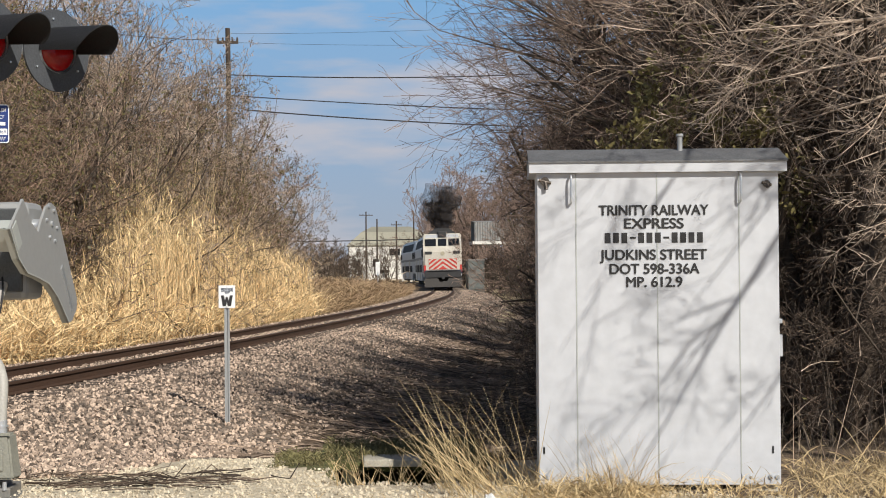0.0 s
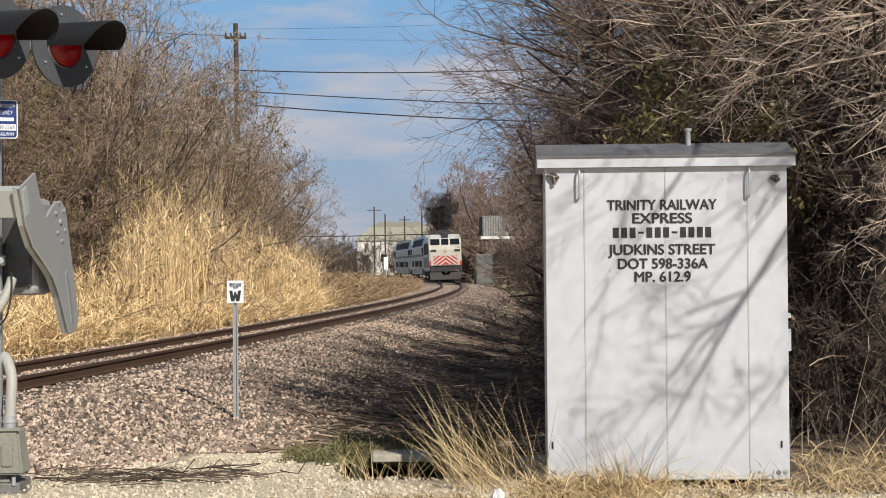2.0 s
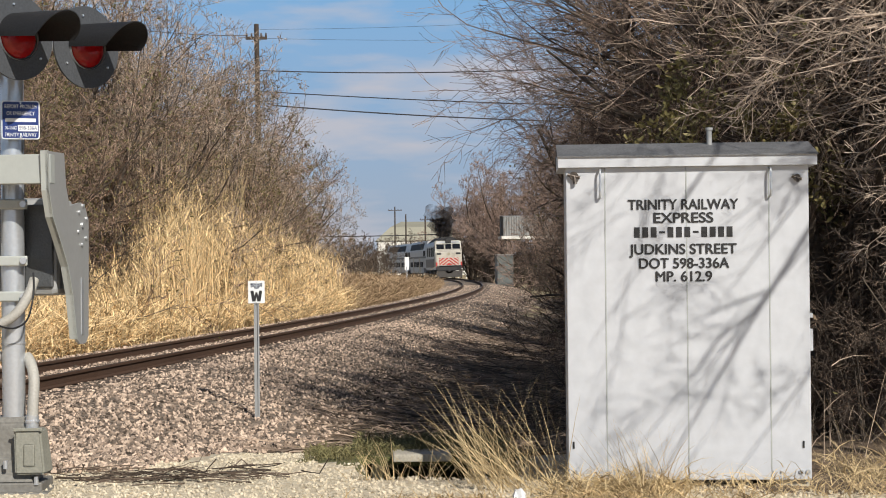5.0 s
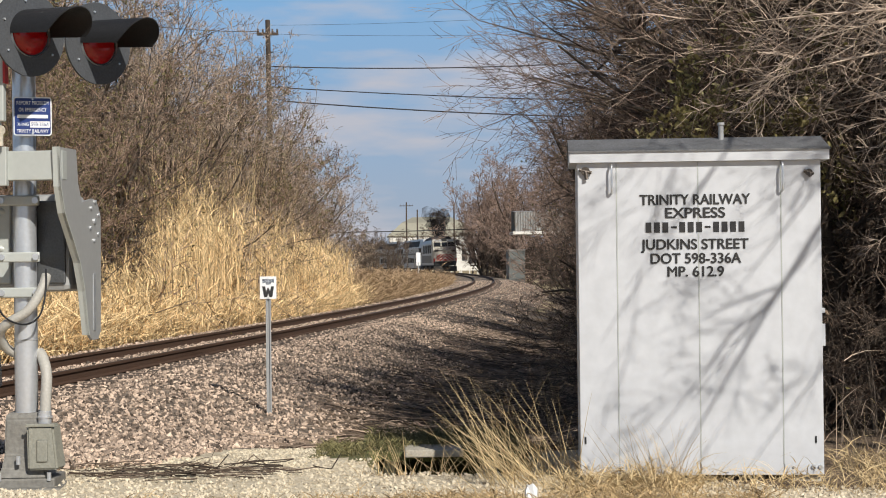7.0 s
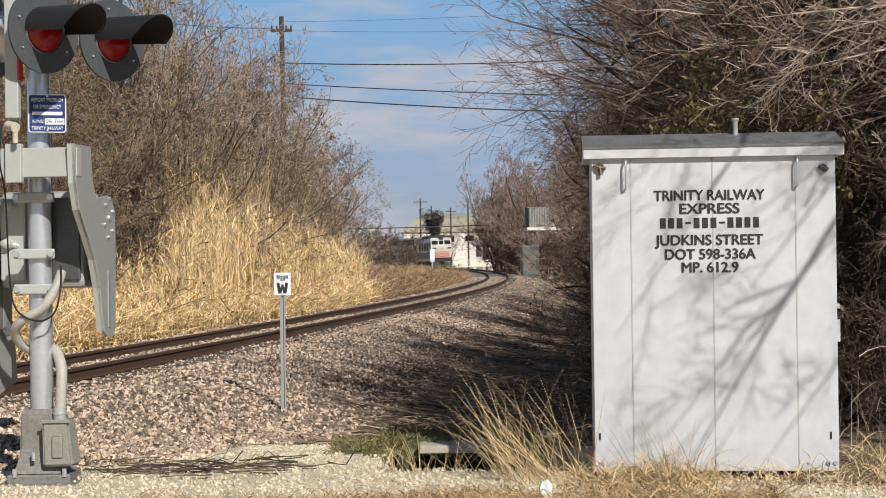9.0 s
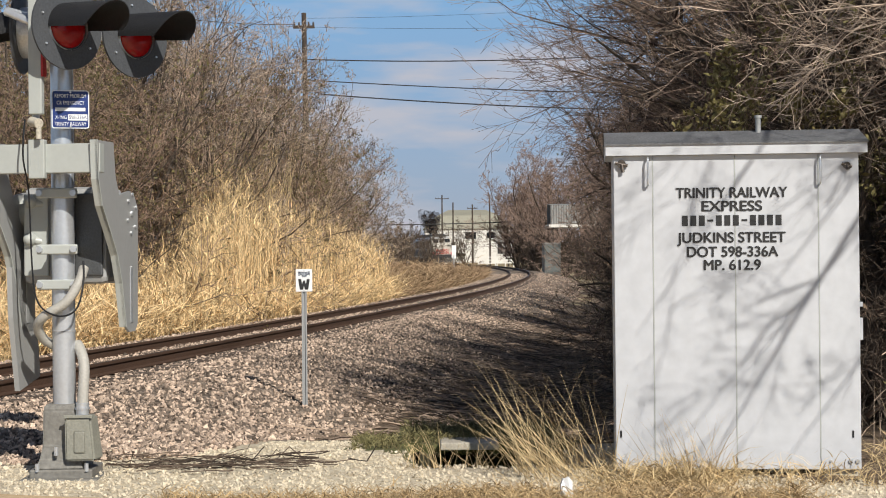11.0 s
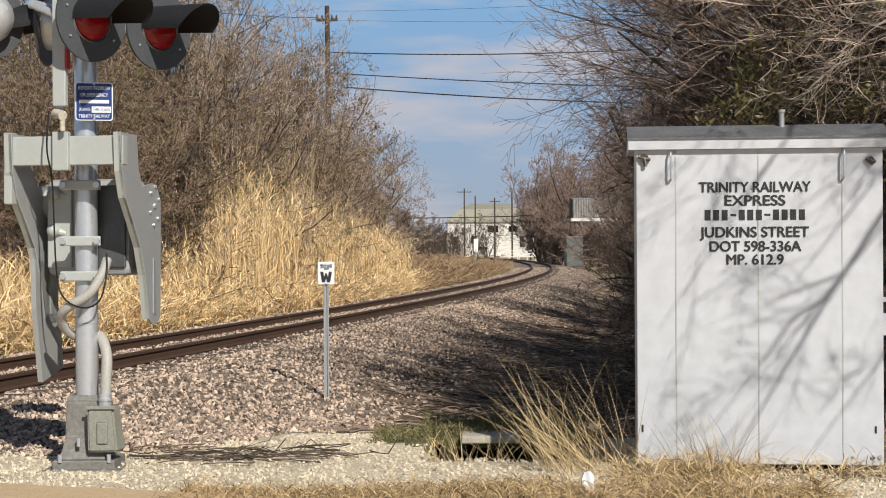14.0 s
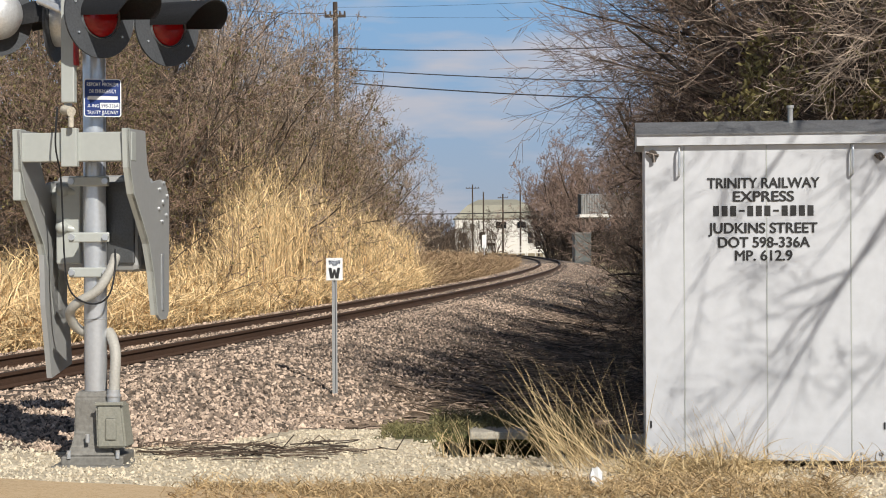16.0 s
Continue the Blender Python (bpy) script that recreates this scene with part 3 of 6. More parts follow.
def bare_tree(seed, tall, stems=1, counts=(7, 7, 7, 6), spread=0.9, rise=0.12, thick=0.022, first=0.25, twig=TWIG, leaves=0, leafmat=LEAF, name="bare_tree", label="", kind="", limbs=(), fine_pts=0, droop=0.0, thinnest=0.0032, shrink=(0.55, 0.45, 0.42, 0.5), reach=1.0, bark=BARK, smooth=1.0, pull=(0, 0, 0)):
    """A leafless tree: tapered trunks, limbs, branches, and twigs at four levels."""
    rng = random.Random(seed)
    wood, fine, tips = [], [], []

    def grow(p, d, length, r, level, steady=1.0):
        n = 6 if level < 2 else (4, 3 + fine_pts, 2 + fine_pts)[level - 2]
        pts, rad, q = [p.copy()], [r], p.copy()
        step = length / (n - 1)
        dirs = [d.copy()]
        wob = (0.10, 0.22, 0.26, 0.30, 0.32)[level] * steady * smooth
        for i in range(1, n):
            d = (d + Vector((rng.gauss(0, wob), rng.gauss(0, wob), rng.gauss(0, wob) + (rise if level < 3 else rise * 0.5) * (steady == 1.0) - droop * (level > 1))) + Vector(pull) * (level > 0) * (steady == 1.0)).normalized()
            q = q + d * step
            pts.append(q.copy())
            rad.append(max(r * (1 - (0.72 if steady == 1.0 else 0.93) * i / (n - 1)), thinnest * 0.7))
            dirs.append(d.copy())
        (wood if level < 2 else fine).append(([tuple(v) for v in pts], rad))
        if level >= len(counts):
            tips.append(pts[-1])
            return
        for c in range(counts[level]):
            t = rng.uniform(first if level == 0 else 0.18, 1.0)
            f = t * (n - 1)
            i = min(int(f), n - 2)
            at = pts[i].lerp(pts[i + 1], f - i)
            ax = dirs[i]
            side = Vector((rng.gauss(0, 1), rng.gauss(0, 1), rng.gauss(0, 1) * 0.7)).cross(ax)
            if side.length < 1e-3:
                continue
            ang = rng.uniform(0.55, 1.15) * spread
            nd = (ax * math.cos(ang) + side.normalized() * math.sin(ang)).normalized()
            ln = length * shrink[level] * rng.uniform(0.65, 1.25) * (1.15 - 0.5 * t) * (reach if level == 0 else 1)
            grow(at, nd, ln, max(rad[i] * rng.uniform(0.4, 0.62), thinnest), level + 1)

    for a, b, r in limbs:
        a, b = Vector(a), Vector(b)
        grow(a, (b - a).normalized(), (b - a).length, r, 1, 0.18)
    for s in range(stems):
        a = rng.uniform(0, 6.28)
        tilt = 0.06 if stems == 1 else rng.uniform(0.12, 0.5)
        grow(Vector((0.12 * math.cos(a), 0.12 * math.sin(a), -0.15)) * (stems > 1) + Vector((0, 0, -0.15)), Vector((tilt * math.cos(a), tilt * math.sin(a), 1)).normalized(), tall * rng.uniform(0.8, 1.0), tall * thick * (1 if stems == 1 else 0.6), 0)
    ob = new(name)
    ob.empty_display_size = 0.2
    v, f = tubes(wood, 7)
    t = new("trunk", mesh_arrays("trunk", v, f, bark, True))
    t.parent = ob
    v, f = tubes(fine, 3)
    c = new("crown", mesh_arrays("crown", v, f, twig))
    c.parent = ob
    if leaves:
        nr = np.random.default_rng(seed)
        tp = np.array([tuple(x) for x in tips])
        tp = tp[nr.integers(0, len(tp), leaves)] + nr.normal(0, 0.06, (leaves, 3))
        n = len(tp)
        e = nr.normal(size=(n, 2, 3))
        e /= np.linalg.norm(e, axis=2)[..., None]
        s = nr.uniform(0.025, 0.055, n)[:, None]
        v = np.stack([tp - e[:, 0] * s, tp + e[:, 1] * s * 0.55, tp + e[:, 0] * s, tp - e[:, 1] * s * 0.55], 1).reshape(-1, 3)
        lf = new("leaves", mesh_arrays("leaves", v, np.arange(4 * n).reshape(-1, 4), leafmat))
        lf.parent = ob
    return tagged(ob, label, "brush" if kind else "tree", kind=kind)


def plant(kinds, rows, group):
    """Set out trees: rows of kind, x, y, scale, turn. The first of a kind is the tree itself."""
    used = set()
    for k, x, y, s, turn in rows:
        m = pose(x, y, float(height(x, y)), 0, 0, turn) @ Matrix.Scale(s, 4)
        ob = kinds[k]
        if k in used:
            ob = copy_thing(ob, m)
        ob.matrix_basis = m
        used.add(k)
        ob["group"] = group


LEFT = [
    bare_tree(1, 9.0, 8, (9, 7, 6, 3), twig=TWIGPALE, leaves=1500, first=0.1, spread=0.8, thinnest=0.0072, thick=0.016, label="leafless multi-stemmed tree with grey-brown twigs behind the reeds"),
    bare_tree(2, 8.5, 8, (9, 7, 6, 3), twig=TWIGPALE, leaves=3000, first=0.1, spread=0.85, thinnest=0.0072, thick=0.016, label="leafless thicket tree holding a few dead brown leaves"),
    bare_tree(3, 7.5, 9, (8, 7, 6, 3), twig=TWIGMID, leaves=9000, leafmat=IVY, spread=0.95, first=0.05, thinnest=0.0072, thick=0.014, label="dark leafless thicket tree behind the reeds"),
]
plant(LEFT, [
    (2, -9.5, 36, 1.0, 0), (1, -6.6, 45, 1.0, 0), (2, -9.0, 41, 1.15, 40), (2, -12, 44, 1.25, 100), (2, -10, 52, 1.25, 200), (2, -5.2, 51, 1.0, 70), (2, -8.0, 46, 0.95, 10),
    (0, -6.2, 57, 1.0, 220), (1, -4.6, 62, 0.9, 90), (2, -4.0, 67, 0.85, 150), (0, -8, 66, 1.05, 300), (1, -3.6, 72, 0.8, 10), (2, -3.0, 77, 0.7, 250),
    (0, -9.2, 47, 1.15, 20), (2, -13.5, 33, 1.0, 150), (2, -7.6, 34, 0.8, 200), (2, -11, 30, 0.8, 100)], "trees behind the reeds")
RIGHT = [
    bare_tree(11, 8.5, 3, (9, 8, 7, 4), spread=1.0, rise=0.04, twig=TWIG, first=0.15, thick=0.03, reach=0.85, thinnest=0.0046, leaves=900, fine_pts=1, shrink=(0.5, 0.44, 0.5, 0.6), label="leafless spreading tree with tangled grey twigs over the ditch"),
    bare_tree(12, 7.5, 5, (8, 7, 5, 4), spread=1.1, rise=0.0, twig=TWIGMID, first=0.08, thick=0.026, reach=0.8, thinnest=0.0046, leaves=900, fine_pts=1, shrink=(0.55, 0.47, 0.5, 0.6), leafmat=IVY, label="dark leafless tree with tangled low branches and a few olive leaves"),
    bare_tree(13, 9.5, 3, (9, 8, 6, 4), spread=1.0, rise=0.05, twig=TWIG, first=0.15, thick=0.03, reach=0.8, thinnest=0.0046, fine_pts=1, shrink=(0.55, 0.47, 0.5, 0.6), label="tall leafless tree with arching limbs beside the ditch"),
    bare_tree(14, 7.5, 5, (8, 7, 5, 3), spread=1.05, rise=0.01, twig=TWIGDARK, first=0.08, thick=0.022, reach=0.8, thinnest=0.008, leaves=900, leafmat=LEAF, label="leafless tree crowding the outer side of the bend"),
]
plant(RIGHT, [
    (0, 6.9, 18.0, 0.95, 170), (2, 6.4, 22.5, 1.0, 30), (1, 7.6, 19.5, 1.05, 200), (0, 7.4, 27, 1.0, 120), (2, 9.2, 24, 1.0, 260),
    (1, 8.0, 32, 0.95, 20), (2, 9.0, 38, 0.95, 80), (0, 5.5, 21.0, 0.85, 75), (2, 6.2, 27.5, 0.85, 160), (0, 6.9, 33.5, 0.85, 250),
    # the three at y 8 to 12 are unseen, added to shade ditch and brush
    (1, 8.4, 40, 0.9, 330), (0, 8.8, 9.0, 0.55, 80), (1, 10.2, 11.6, 0.6, 30), (0, 11.5, 8.2, 0.8, 200), (1, 7.0, 24.5, 0.7, 310), (1, 5.6, 19.6, 0.6, 100), (1, 4.7, 23.6, 0.7, 15),
    (1, 5.6, 29.5, 0.75, 65), (1, 4.6, 17.4, 0.65, 225), (3, 9.6, 45, 0.95, 170), (3, 8.6, 48, 0.85, 50), (3, 11, 53, 0.95, 240), (3, 9.4, 62, 0.85, 90),
    (3, 8.6, 56, 0.75, 200), (3, 11.6, 72, 0.95, 20), (3, 10.4, 78, 0.7, 20), (3, 12.4, 84, 0.95, 60), (3, 11.4, 88, 0.7, 80), (3, 13.6, 97, 0.8, 40),
    (3, 15.0, 108, 0.85, 140), (3, 17.2, 118, 1, 10), (1, 7.4, 22.2, 0.85, 290)], "trees along the ditch")
BOUGHS = (
    ((0, 0, 3.2), (-4.0, -0.3, 5.0), 0.058), ((0, 0, 3.5), (-4.4, 0.4, 4.5), 0.052), ((0, 0, 3.9), (-4.2, -0.8, 6.2), 0.052), ((0, 0, 2.8), (-3.8, -0.9, 3.9), 0.049), ((0, 0, 4.2), (-3.6, 0.2, 7.0), 0.049),
    ((0, 0, 2.5), (-3.2, 0.6, 3.2), 0.043), ((0, 0, 4.4), (-2.4, -1.2, 7.6), 0.049), ((0, 0, 3.0), (-2.6, -1.6, 5.4), 0.046), ((0, 0, 2.2), (-2.8, -0.5, 2.5), 0.038), ((0, 0, 3.6), (1.5, -2.2, 5.8), 0.046), ((0, 0, 4.0), (-0.5, -2.4, 6.4), 0.046))
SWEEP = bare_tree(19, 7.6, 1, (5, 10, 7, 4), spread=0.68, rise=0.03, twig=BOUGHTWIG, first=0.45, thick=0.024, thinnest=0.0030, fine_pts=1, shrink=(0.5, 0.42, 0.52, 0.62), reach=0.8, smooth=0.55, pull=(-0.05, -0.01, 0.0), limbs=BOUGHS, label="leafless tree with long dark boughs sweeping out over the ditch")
# same boughs as SWEEP, with sunlight put into the twig colour
SWEEP_LIT = bare_tree(23, 7.6, 1, (5, 10, 7, 4), spread=0.68, rise=0.03, twig=TWIGLIT, first=0.45, thick=0.024, thinnest=0.0030, fine_pts=1, shrink=(0.5, 0.42, 0.52, 0.62), reach=0.8, smooth=0.55, pull=(-0.03, -0.01, -0.01), limbs=BOUGHS, label="leafless tree with long boughs in a sunlit twig colour beside the ditch")
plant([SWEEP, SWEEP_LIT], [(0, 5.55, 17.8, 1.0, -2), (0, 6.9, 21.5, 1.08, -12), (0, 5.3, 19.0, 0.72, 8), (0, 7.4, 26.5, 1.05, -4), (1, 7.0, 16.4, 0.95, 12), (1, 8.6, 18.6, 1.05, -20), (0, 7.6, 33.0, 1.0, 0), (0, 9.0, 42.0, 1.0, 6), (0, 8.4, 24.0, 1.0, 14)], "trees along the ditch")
BEND = bare_tree(20, 7.0, 6, (8, 7, 6, 4), spread=0.75, rise=0.05, twig=FARTWIG, first=0.1, thick=0.016, thinnest=0.0062, smooth=0.6, label="leafless brown tree with fine upright twigs by the bend")
plant([BEND], [(0, 6.6, 42, 0.8, 0), (0, 7.2, 50, 0.9, 110), (0, 8.0, 58, 0.95, 220), (0, 6.2, 36, 0.7, 60)], "trees along the ditch")
BRUSH = [
    # the thicket's shaded depth is put into its twig colour
    bare_tree(61, 2.4, 8, (6, 6, 4), spread=1.2, rise=-0.02, twig=TWIGDARK, first=0.05, thick=0.012, thinnest=0.004, kind="stuff", name="brush_thicket", label="low tangled thicket of bare brush, coloured dark for shade"),
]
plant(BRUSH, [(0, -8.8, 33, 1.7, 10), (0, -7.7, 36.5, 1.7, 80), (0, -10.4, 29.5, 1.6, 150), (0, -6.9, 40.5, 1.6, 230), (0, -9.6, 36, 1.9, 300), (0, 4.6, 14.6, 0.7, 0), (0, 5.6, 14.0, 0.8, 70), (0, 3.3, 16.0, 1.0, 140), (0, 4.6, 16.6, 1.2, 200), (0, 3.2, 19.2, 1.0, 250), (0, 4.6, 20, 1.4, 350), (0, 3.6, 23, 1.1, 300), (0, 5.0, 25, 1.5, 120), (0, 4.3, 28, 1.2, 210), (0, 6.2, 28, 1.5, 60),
    (0, 5.3, 33, 1.4, 90), (0, 6.4, 39, 1.4, 160), (0, 7.6, 46, 1.4, 220), (0, 9.0, 54, 1.3, 280), (0, 6.2, 15.8, 1.2, 30), (0, 10.8, 62, 1.1, 45), (0, 2.9, 15.0, 0.7, 110), (0, 5.6, 17.8, 1.5, 195), (0, 6.6, 17.2, 1.9, 95), (0, 5.6, 14.6, 1.2, 175), (0, 7.4, 20.5, 2.0, 260), (0, 6.3, 23.6, 1.8, 330), (0, 7.6, 26, 2.0, 40)], "brush thickets")


def dead_vines():
    """Dark dead vines and stems lying over the ditch side of the bank."""
    r = random.Random(91)
    lines = []
    for _ in range(5200):
        y = 14.8 + 34 * r.random() ** 1.6
        d = 9.0 - 5.6 * r.random() ** 1.6
        x = float(np.interp(y, TRACK_Y, TRACK_X)) + d
        if (x < 1.3 and y < 15.8) or d < 5.0 - 0.07 * (y - 15):
            continue
        a, ln = r.gauss(0.5, 1.0), r.uniform(0.25, 1.2)
        up = r.uniform(0.0, 0.22) * max(d - 3.4, 0.1) / 5
        pts = []
        for k in range(4):
            px, py = x + math.cos(a) * ln * k / 3, y + math.sin(a) * ln * k / 3
            pts.append((px, py, float(height(px, py)) + 0.02 + up * (0, 0.8, 1.0, 0.4)[k]))
            a += r.gauss(0, 0.35)
        w = r.uniform(0.005, 0.016)
        lines.append((pts, [w, w, w * 0.8, w * 0.4]))
    v, f = tubes(lines, 3)
    tagged(new("dead_vines", mesh_arrays("dead_vines", v, f, TWIG)), "brown dead vines and stems over the ditch bank", "vines", kind="stuff")


dead_vines()


# Thick stems crowding behind the signal case, their twigs coloured dark for deep shade, and one tree whose low limbs,
# coloured pale for sun, hang beside it.
STEMS = [bare_tree(16, 6.5, 4, (6, 5, 4), spread=0.9, rise=0.03, twig=TWIGDARK, first=0.3, thick=0.034, thinnest=0.006, label="thick-stemmed leafless tree, coloured dark for deep shade")]
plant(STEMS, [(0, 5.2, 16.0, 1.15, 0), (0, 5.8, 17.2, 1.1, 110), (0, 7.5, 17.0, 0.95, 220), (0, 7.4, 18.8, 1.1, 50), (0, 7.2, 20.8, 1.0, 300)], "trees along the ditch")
HANGING = bare_tree(17, 6.0, 1, (4, 6, 6, 4), spread=0.9, rise=0.02, twig=LITLIMB, first=0.55, thick=0.02, thinnest=0.0036, fine_pts=1, shrink=(0.5, 0.46, 0.5, 0.6), reach=0.7, droop=0.03, smooth=0.5, limbs=(
    ((0, 0, 3.3), (-2.0, -0.3, 2.5), 0.026), ((0, 0, 2.9), (-1.8, 0.3, 1.8), 0.022), ((0, 0, 3.9), (-2.6, -0.2, 3.3), 0.032), ((0, 0, 4.4), (-2.8, 0.2, 4.2), 0.034), ((0, 0, 2.5), (-1.9, -0.5, 2.0), 0.02), ((0, 0, 5.0), (-2.8, -0.4, 5.2), 0.034),
    ((0, 0, 3.6), (-2.4, 0.5, 2.9), 0.026), ((0, 0, 4.7), (-3.4, 0.4, 4.7), 0.03), ((0, 0, 4.1), (-3.2, -0.3, 3.8), 0.028)), bark=LITLIMB, label="leafless tree with low limbs, coloured pale as if sunlit, hanging over the brush")
plant([HANGING], [(0, 6.4, 14.0, 1.0, 0), (0, 7.1, 15.0, 1.12, 10)], "trees along the ditch")
rng = np.random.default_rng(47)
p = np.c_[rng.uniform(3.6, 5.2, 70), rng.uniform(12.3, 13.6, 70)]
blades("leaning_stems", "pale leaning dry stems before the dark brush", "weeds", p, 0.4, 1.2, 0.007, TWIGPALE, 48, leaves=1, tilt=0.5, droop=(0.0, 0.1), leaf=(0.15, 0.4))
p = np.r_[beside(rng, 420, 43, 55, -5.6, -3.9), beside(rng, 240, 43, 60, -6.8, -5.0)]
blades("pale_stems", "tall pale upright dead stems rising behind the reeds", "stems", p, 4.4, 6.8, 0.036, STRAW, 49, leaves=0, tilt=0.17, droop=(0.0, 0.1), leaf=(0.3, 0.9), splay=(0.1, 0.5))
OLIVE = bare_tree(18, 3.7, 4, (6, 5, 4), spread=0.55, twig=TWIGDARK, first=0.5, thick=0.014, thinnest=0.004, leaves=4500, leafmat=IVY, name="evergreen_shrub", label="slender shrub keeping dull olive-green leaves")
plant([OLIVE], [(0, 3.9, 15.7, 0.92, 0)], "shrubs along the ditch")

# ---- signal case ----
CASE = pose(2.340, 11.42, 0.0, 0, 0, -6.0)    # its front's middle, on the ground; +y runs into the case


def writing(body, text, size, x, z, parent, y, material=BLACK, spacing=1.0, name="lettering", label="", turn=None, bold=0.0):
    cu = bpy.data.curves.new(name, "FONT")
    cu.body, cu.size, cu.align_x, cu.align_y, cu.space_character = text, size, "CENTER", "CENTER", spacing
    cu.extrude = 0.0008
    tmp = bpy.data.objects.new(name, cu)
    scene.collection.objects.link(tmp)
    dg = bpy.context.evaluated_depsgraph_get()
    me = bpy.data.meshes.new_from_object(tmp.evaluated_get(dg))
    bpy.data.objects.remove(tmp)
    if bold:
        bm = bmesh.new()
        for dx, dy in ((-bold, 0), (bold, 0), (0, bold * 0.6), (0, -bold * 0.6)):
            k = len(bm.verts)
            bm.from_mesh(me)
            bm.verts.ensure_lookup_table()
            for v in bm.verts[k:]:
                v.co += Vector((dx, dy, 0.0002 * (dx > 0) + 0.0004 * (dy > 0) + 0.0006 * (dy < 0)))
        bm.to_mesh(me)
        bm.free()
    me.materials.clear()
    me.materials.append(material)
    ob = new(name, me)
    ob.parent = parent
    ob.matrix_basis = (turn or Matrix()) @ pose(x, y, z, 90, 0, 0)
    if label:
        ob["label"] = label
    return ob


def signal_case():
    c = thing("signal_case", CASE, "white painted steel railway signal case with stencilled black lettering", "signal case")
    w, d, z0, z1 = 0.879, 0.72, 0.05, 2.36
    bm = bmesh.new()
    box(bm, -w, w, 0.02, d, z0, z1, 0.01)
    part("body", bm, WHITE, c)
    xs = [-w, -0.595, -0.005, 0.59, w]
    for a, b, nm in zip(xs, xs[1:], ("side_panel", "door", "door", "side_panel")):
        bm = bmesh.new()
        box(bm, a + 0.002, b - 0.002, 0.0, 0.03, z0 + 0.0, z1 - 0.03, 0.004)
        part(nm, bm, WHITE, c)
    bm = bmesh.new()     # low gabled roof
    e = 0.045
    out = [(-e, 2.33), (-e, 2.405), (0.36, 2.512), (d + e, 2.405), (d + e, 2.33)]
    a = [bm.verts.new((-w - 0.055, y, z)) for y, z in out]
    b = [bm.verts.new((w + 0.055, y, z)) for y, z in out]
    bm.faces.new(a), bm.faces.new(b[::-1])
    for i in range(5):
        bm.faces.new((a[i], b[i], b[(i + 1) % 5], a[(i + 1) % 5]))
    part("fascia", bm, WHITE, c)
    for ya, za, yb, zb in ((-e - 0.012, 2.402, 0.36, 2.516), (0.36, 2.516, d + e + 0.012, 2.402)):
        bm = bmesh.new()
        v = [bm.verts.new(q) for q in ((-w - 0.062, ya, za), (w + 0.062, ya, za), (w + 0.062, yb, zb), (-w - 0.062, yb, zb))]
        f = bm.faces.new(v)
        r = bmesh.ops.extrude_face_region(bm, geom=[f])
        bmesh.ops.translate(bm, verts=[x for x in r["geom"] if isinstance(x, bmesh.types.BMVert)], vec=(0, 0, 0.012))
        part("roof", bm, ROOF, c, "weathered grey roof sheet")
    bm = bmesh.new()
    rod(bm, (0.2, 0.3, 2.5), (0.2, 0.3, 2.62), 0.02)
    rod(bm, (0.2, 0.3, 2.615), (0.2, 0.3, 2.635), 0.027)
    part("roof_vent", bm, GREY, c, "small galvanised roof vent pipe", True)
    for x in (-0.63, 0.6):
        bm = bmesh.new()
        pipe(bm, [(x, 0.0, 2.31), (x, -0.045, 2.30), (x, -0.05, 2.2), (x, -0.045, 2.12), (x, 0.0, 2.11)], 0.008, 8)
        part("door_handle", bm, STEEL, c, "galvanised grab handle", True)
    for x in (-0.595, 0.59, -0.005):
        bm = bmesh.new()
        box(bm, x - 0.0035, x + 0.0035, -0.0025, 0.0, z0 + 0.08, z1 - 0.05)
        part("door_seam", bm, LIGHTGREY, c)
    for x, z, r in ((-0.82, 2.27, 0.045), (0.79, 2.24, 0.035)):
        bm = bmesh.new()
        rod(bm, (x, 0.005, z), (x, -0.03, z), r * 0.7)
        rod(bm, (x - r, -0.02, z + 0.01), (x + r, -0.02, z - 0.012), 0.012, sides=8)
        rod(bm, (x, -0.02, z), (x + 0.01, -0.03, z - 0.06 if r > 0.04 else z - 0.03), 0.014, sides=8)
        part("hasp", bm, RAILTOP, c, "small worn lock hasp", True)
    for x, z in ((-0.83, 0.11), (0.80, 0.11), (0.85, 0.11), (0.66, 0.11), (0.61, 0.11)):
        bm = bmesh.new()
        rod(bm, (x, 0.004, z), (x, -0.012, z), 0.016 if abs(x) > 0.7 else 0.009, sides=10)
        part("bolt", bm, STEEL, c)
    for x in (-0.84, 0.82):
        bm = bmesh.new()
        box(bm, x - 0.006, x + 0.006, -0.006, 0.002, 0.28, 0.33)
        part("slot", bm, DARKGREY, c)
    for z, h in ((1.22, 0.035), (0.98, 0.16)):
        bm = bmesh.new()
        box(bm, w, w + 0.022, 0.02, 0.05, z, z + h, 0.003)
        part("hinge", bm, WHITE, c)
    for x in (-0.75, 0.75):
        bm = bmesh.new()
        box(bm, x - 0.12, x + 0.12, 0.05, d - 0.05, -0.06, 0.06)
        part("foundation", bm, CONCRETE, c, "low concrete footing")
    for text, z, wide in (("TRINITY RAILWAY", 2.05, 0.80), ("EXPRESS", 1.953, 0.435), ("JUDKINS STREET", 1.725, 0.78), ("DOT 598-336A", 1.622, 0.655), ("MP. 612.9", 1.526, 0.41)):
        ob = writing(None, text, 0.105, 0, z, c, -0.004, label="black stencilled lettering", bold=0.0032)
        k = wide / max(ob.dimensions.x, 1e-3)
        ob.matrix_basis = pose(-0.03, -0.0045, z, 90, 0, 0) @ Matrix.Diagonal((k, 1, 1, 1))
    for k in range(12):      # the phone number stands as plain bars
        x = -0.365 + k * 0.061
        z0b, z1b = (1.846, 1.86) if k in (3, 7) else (1.815, 1.89)
        bm = bmesh.new()
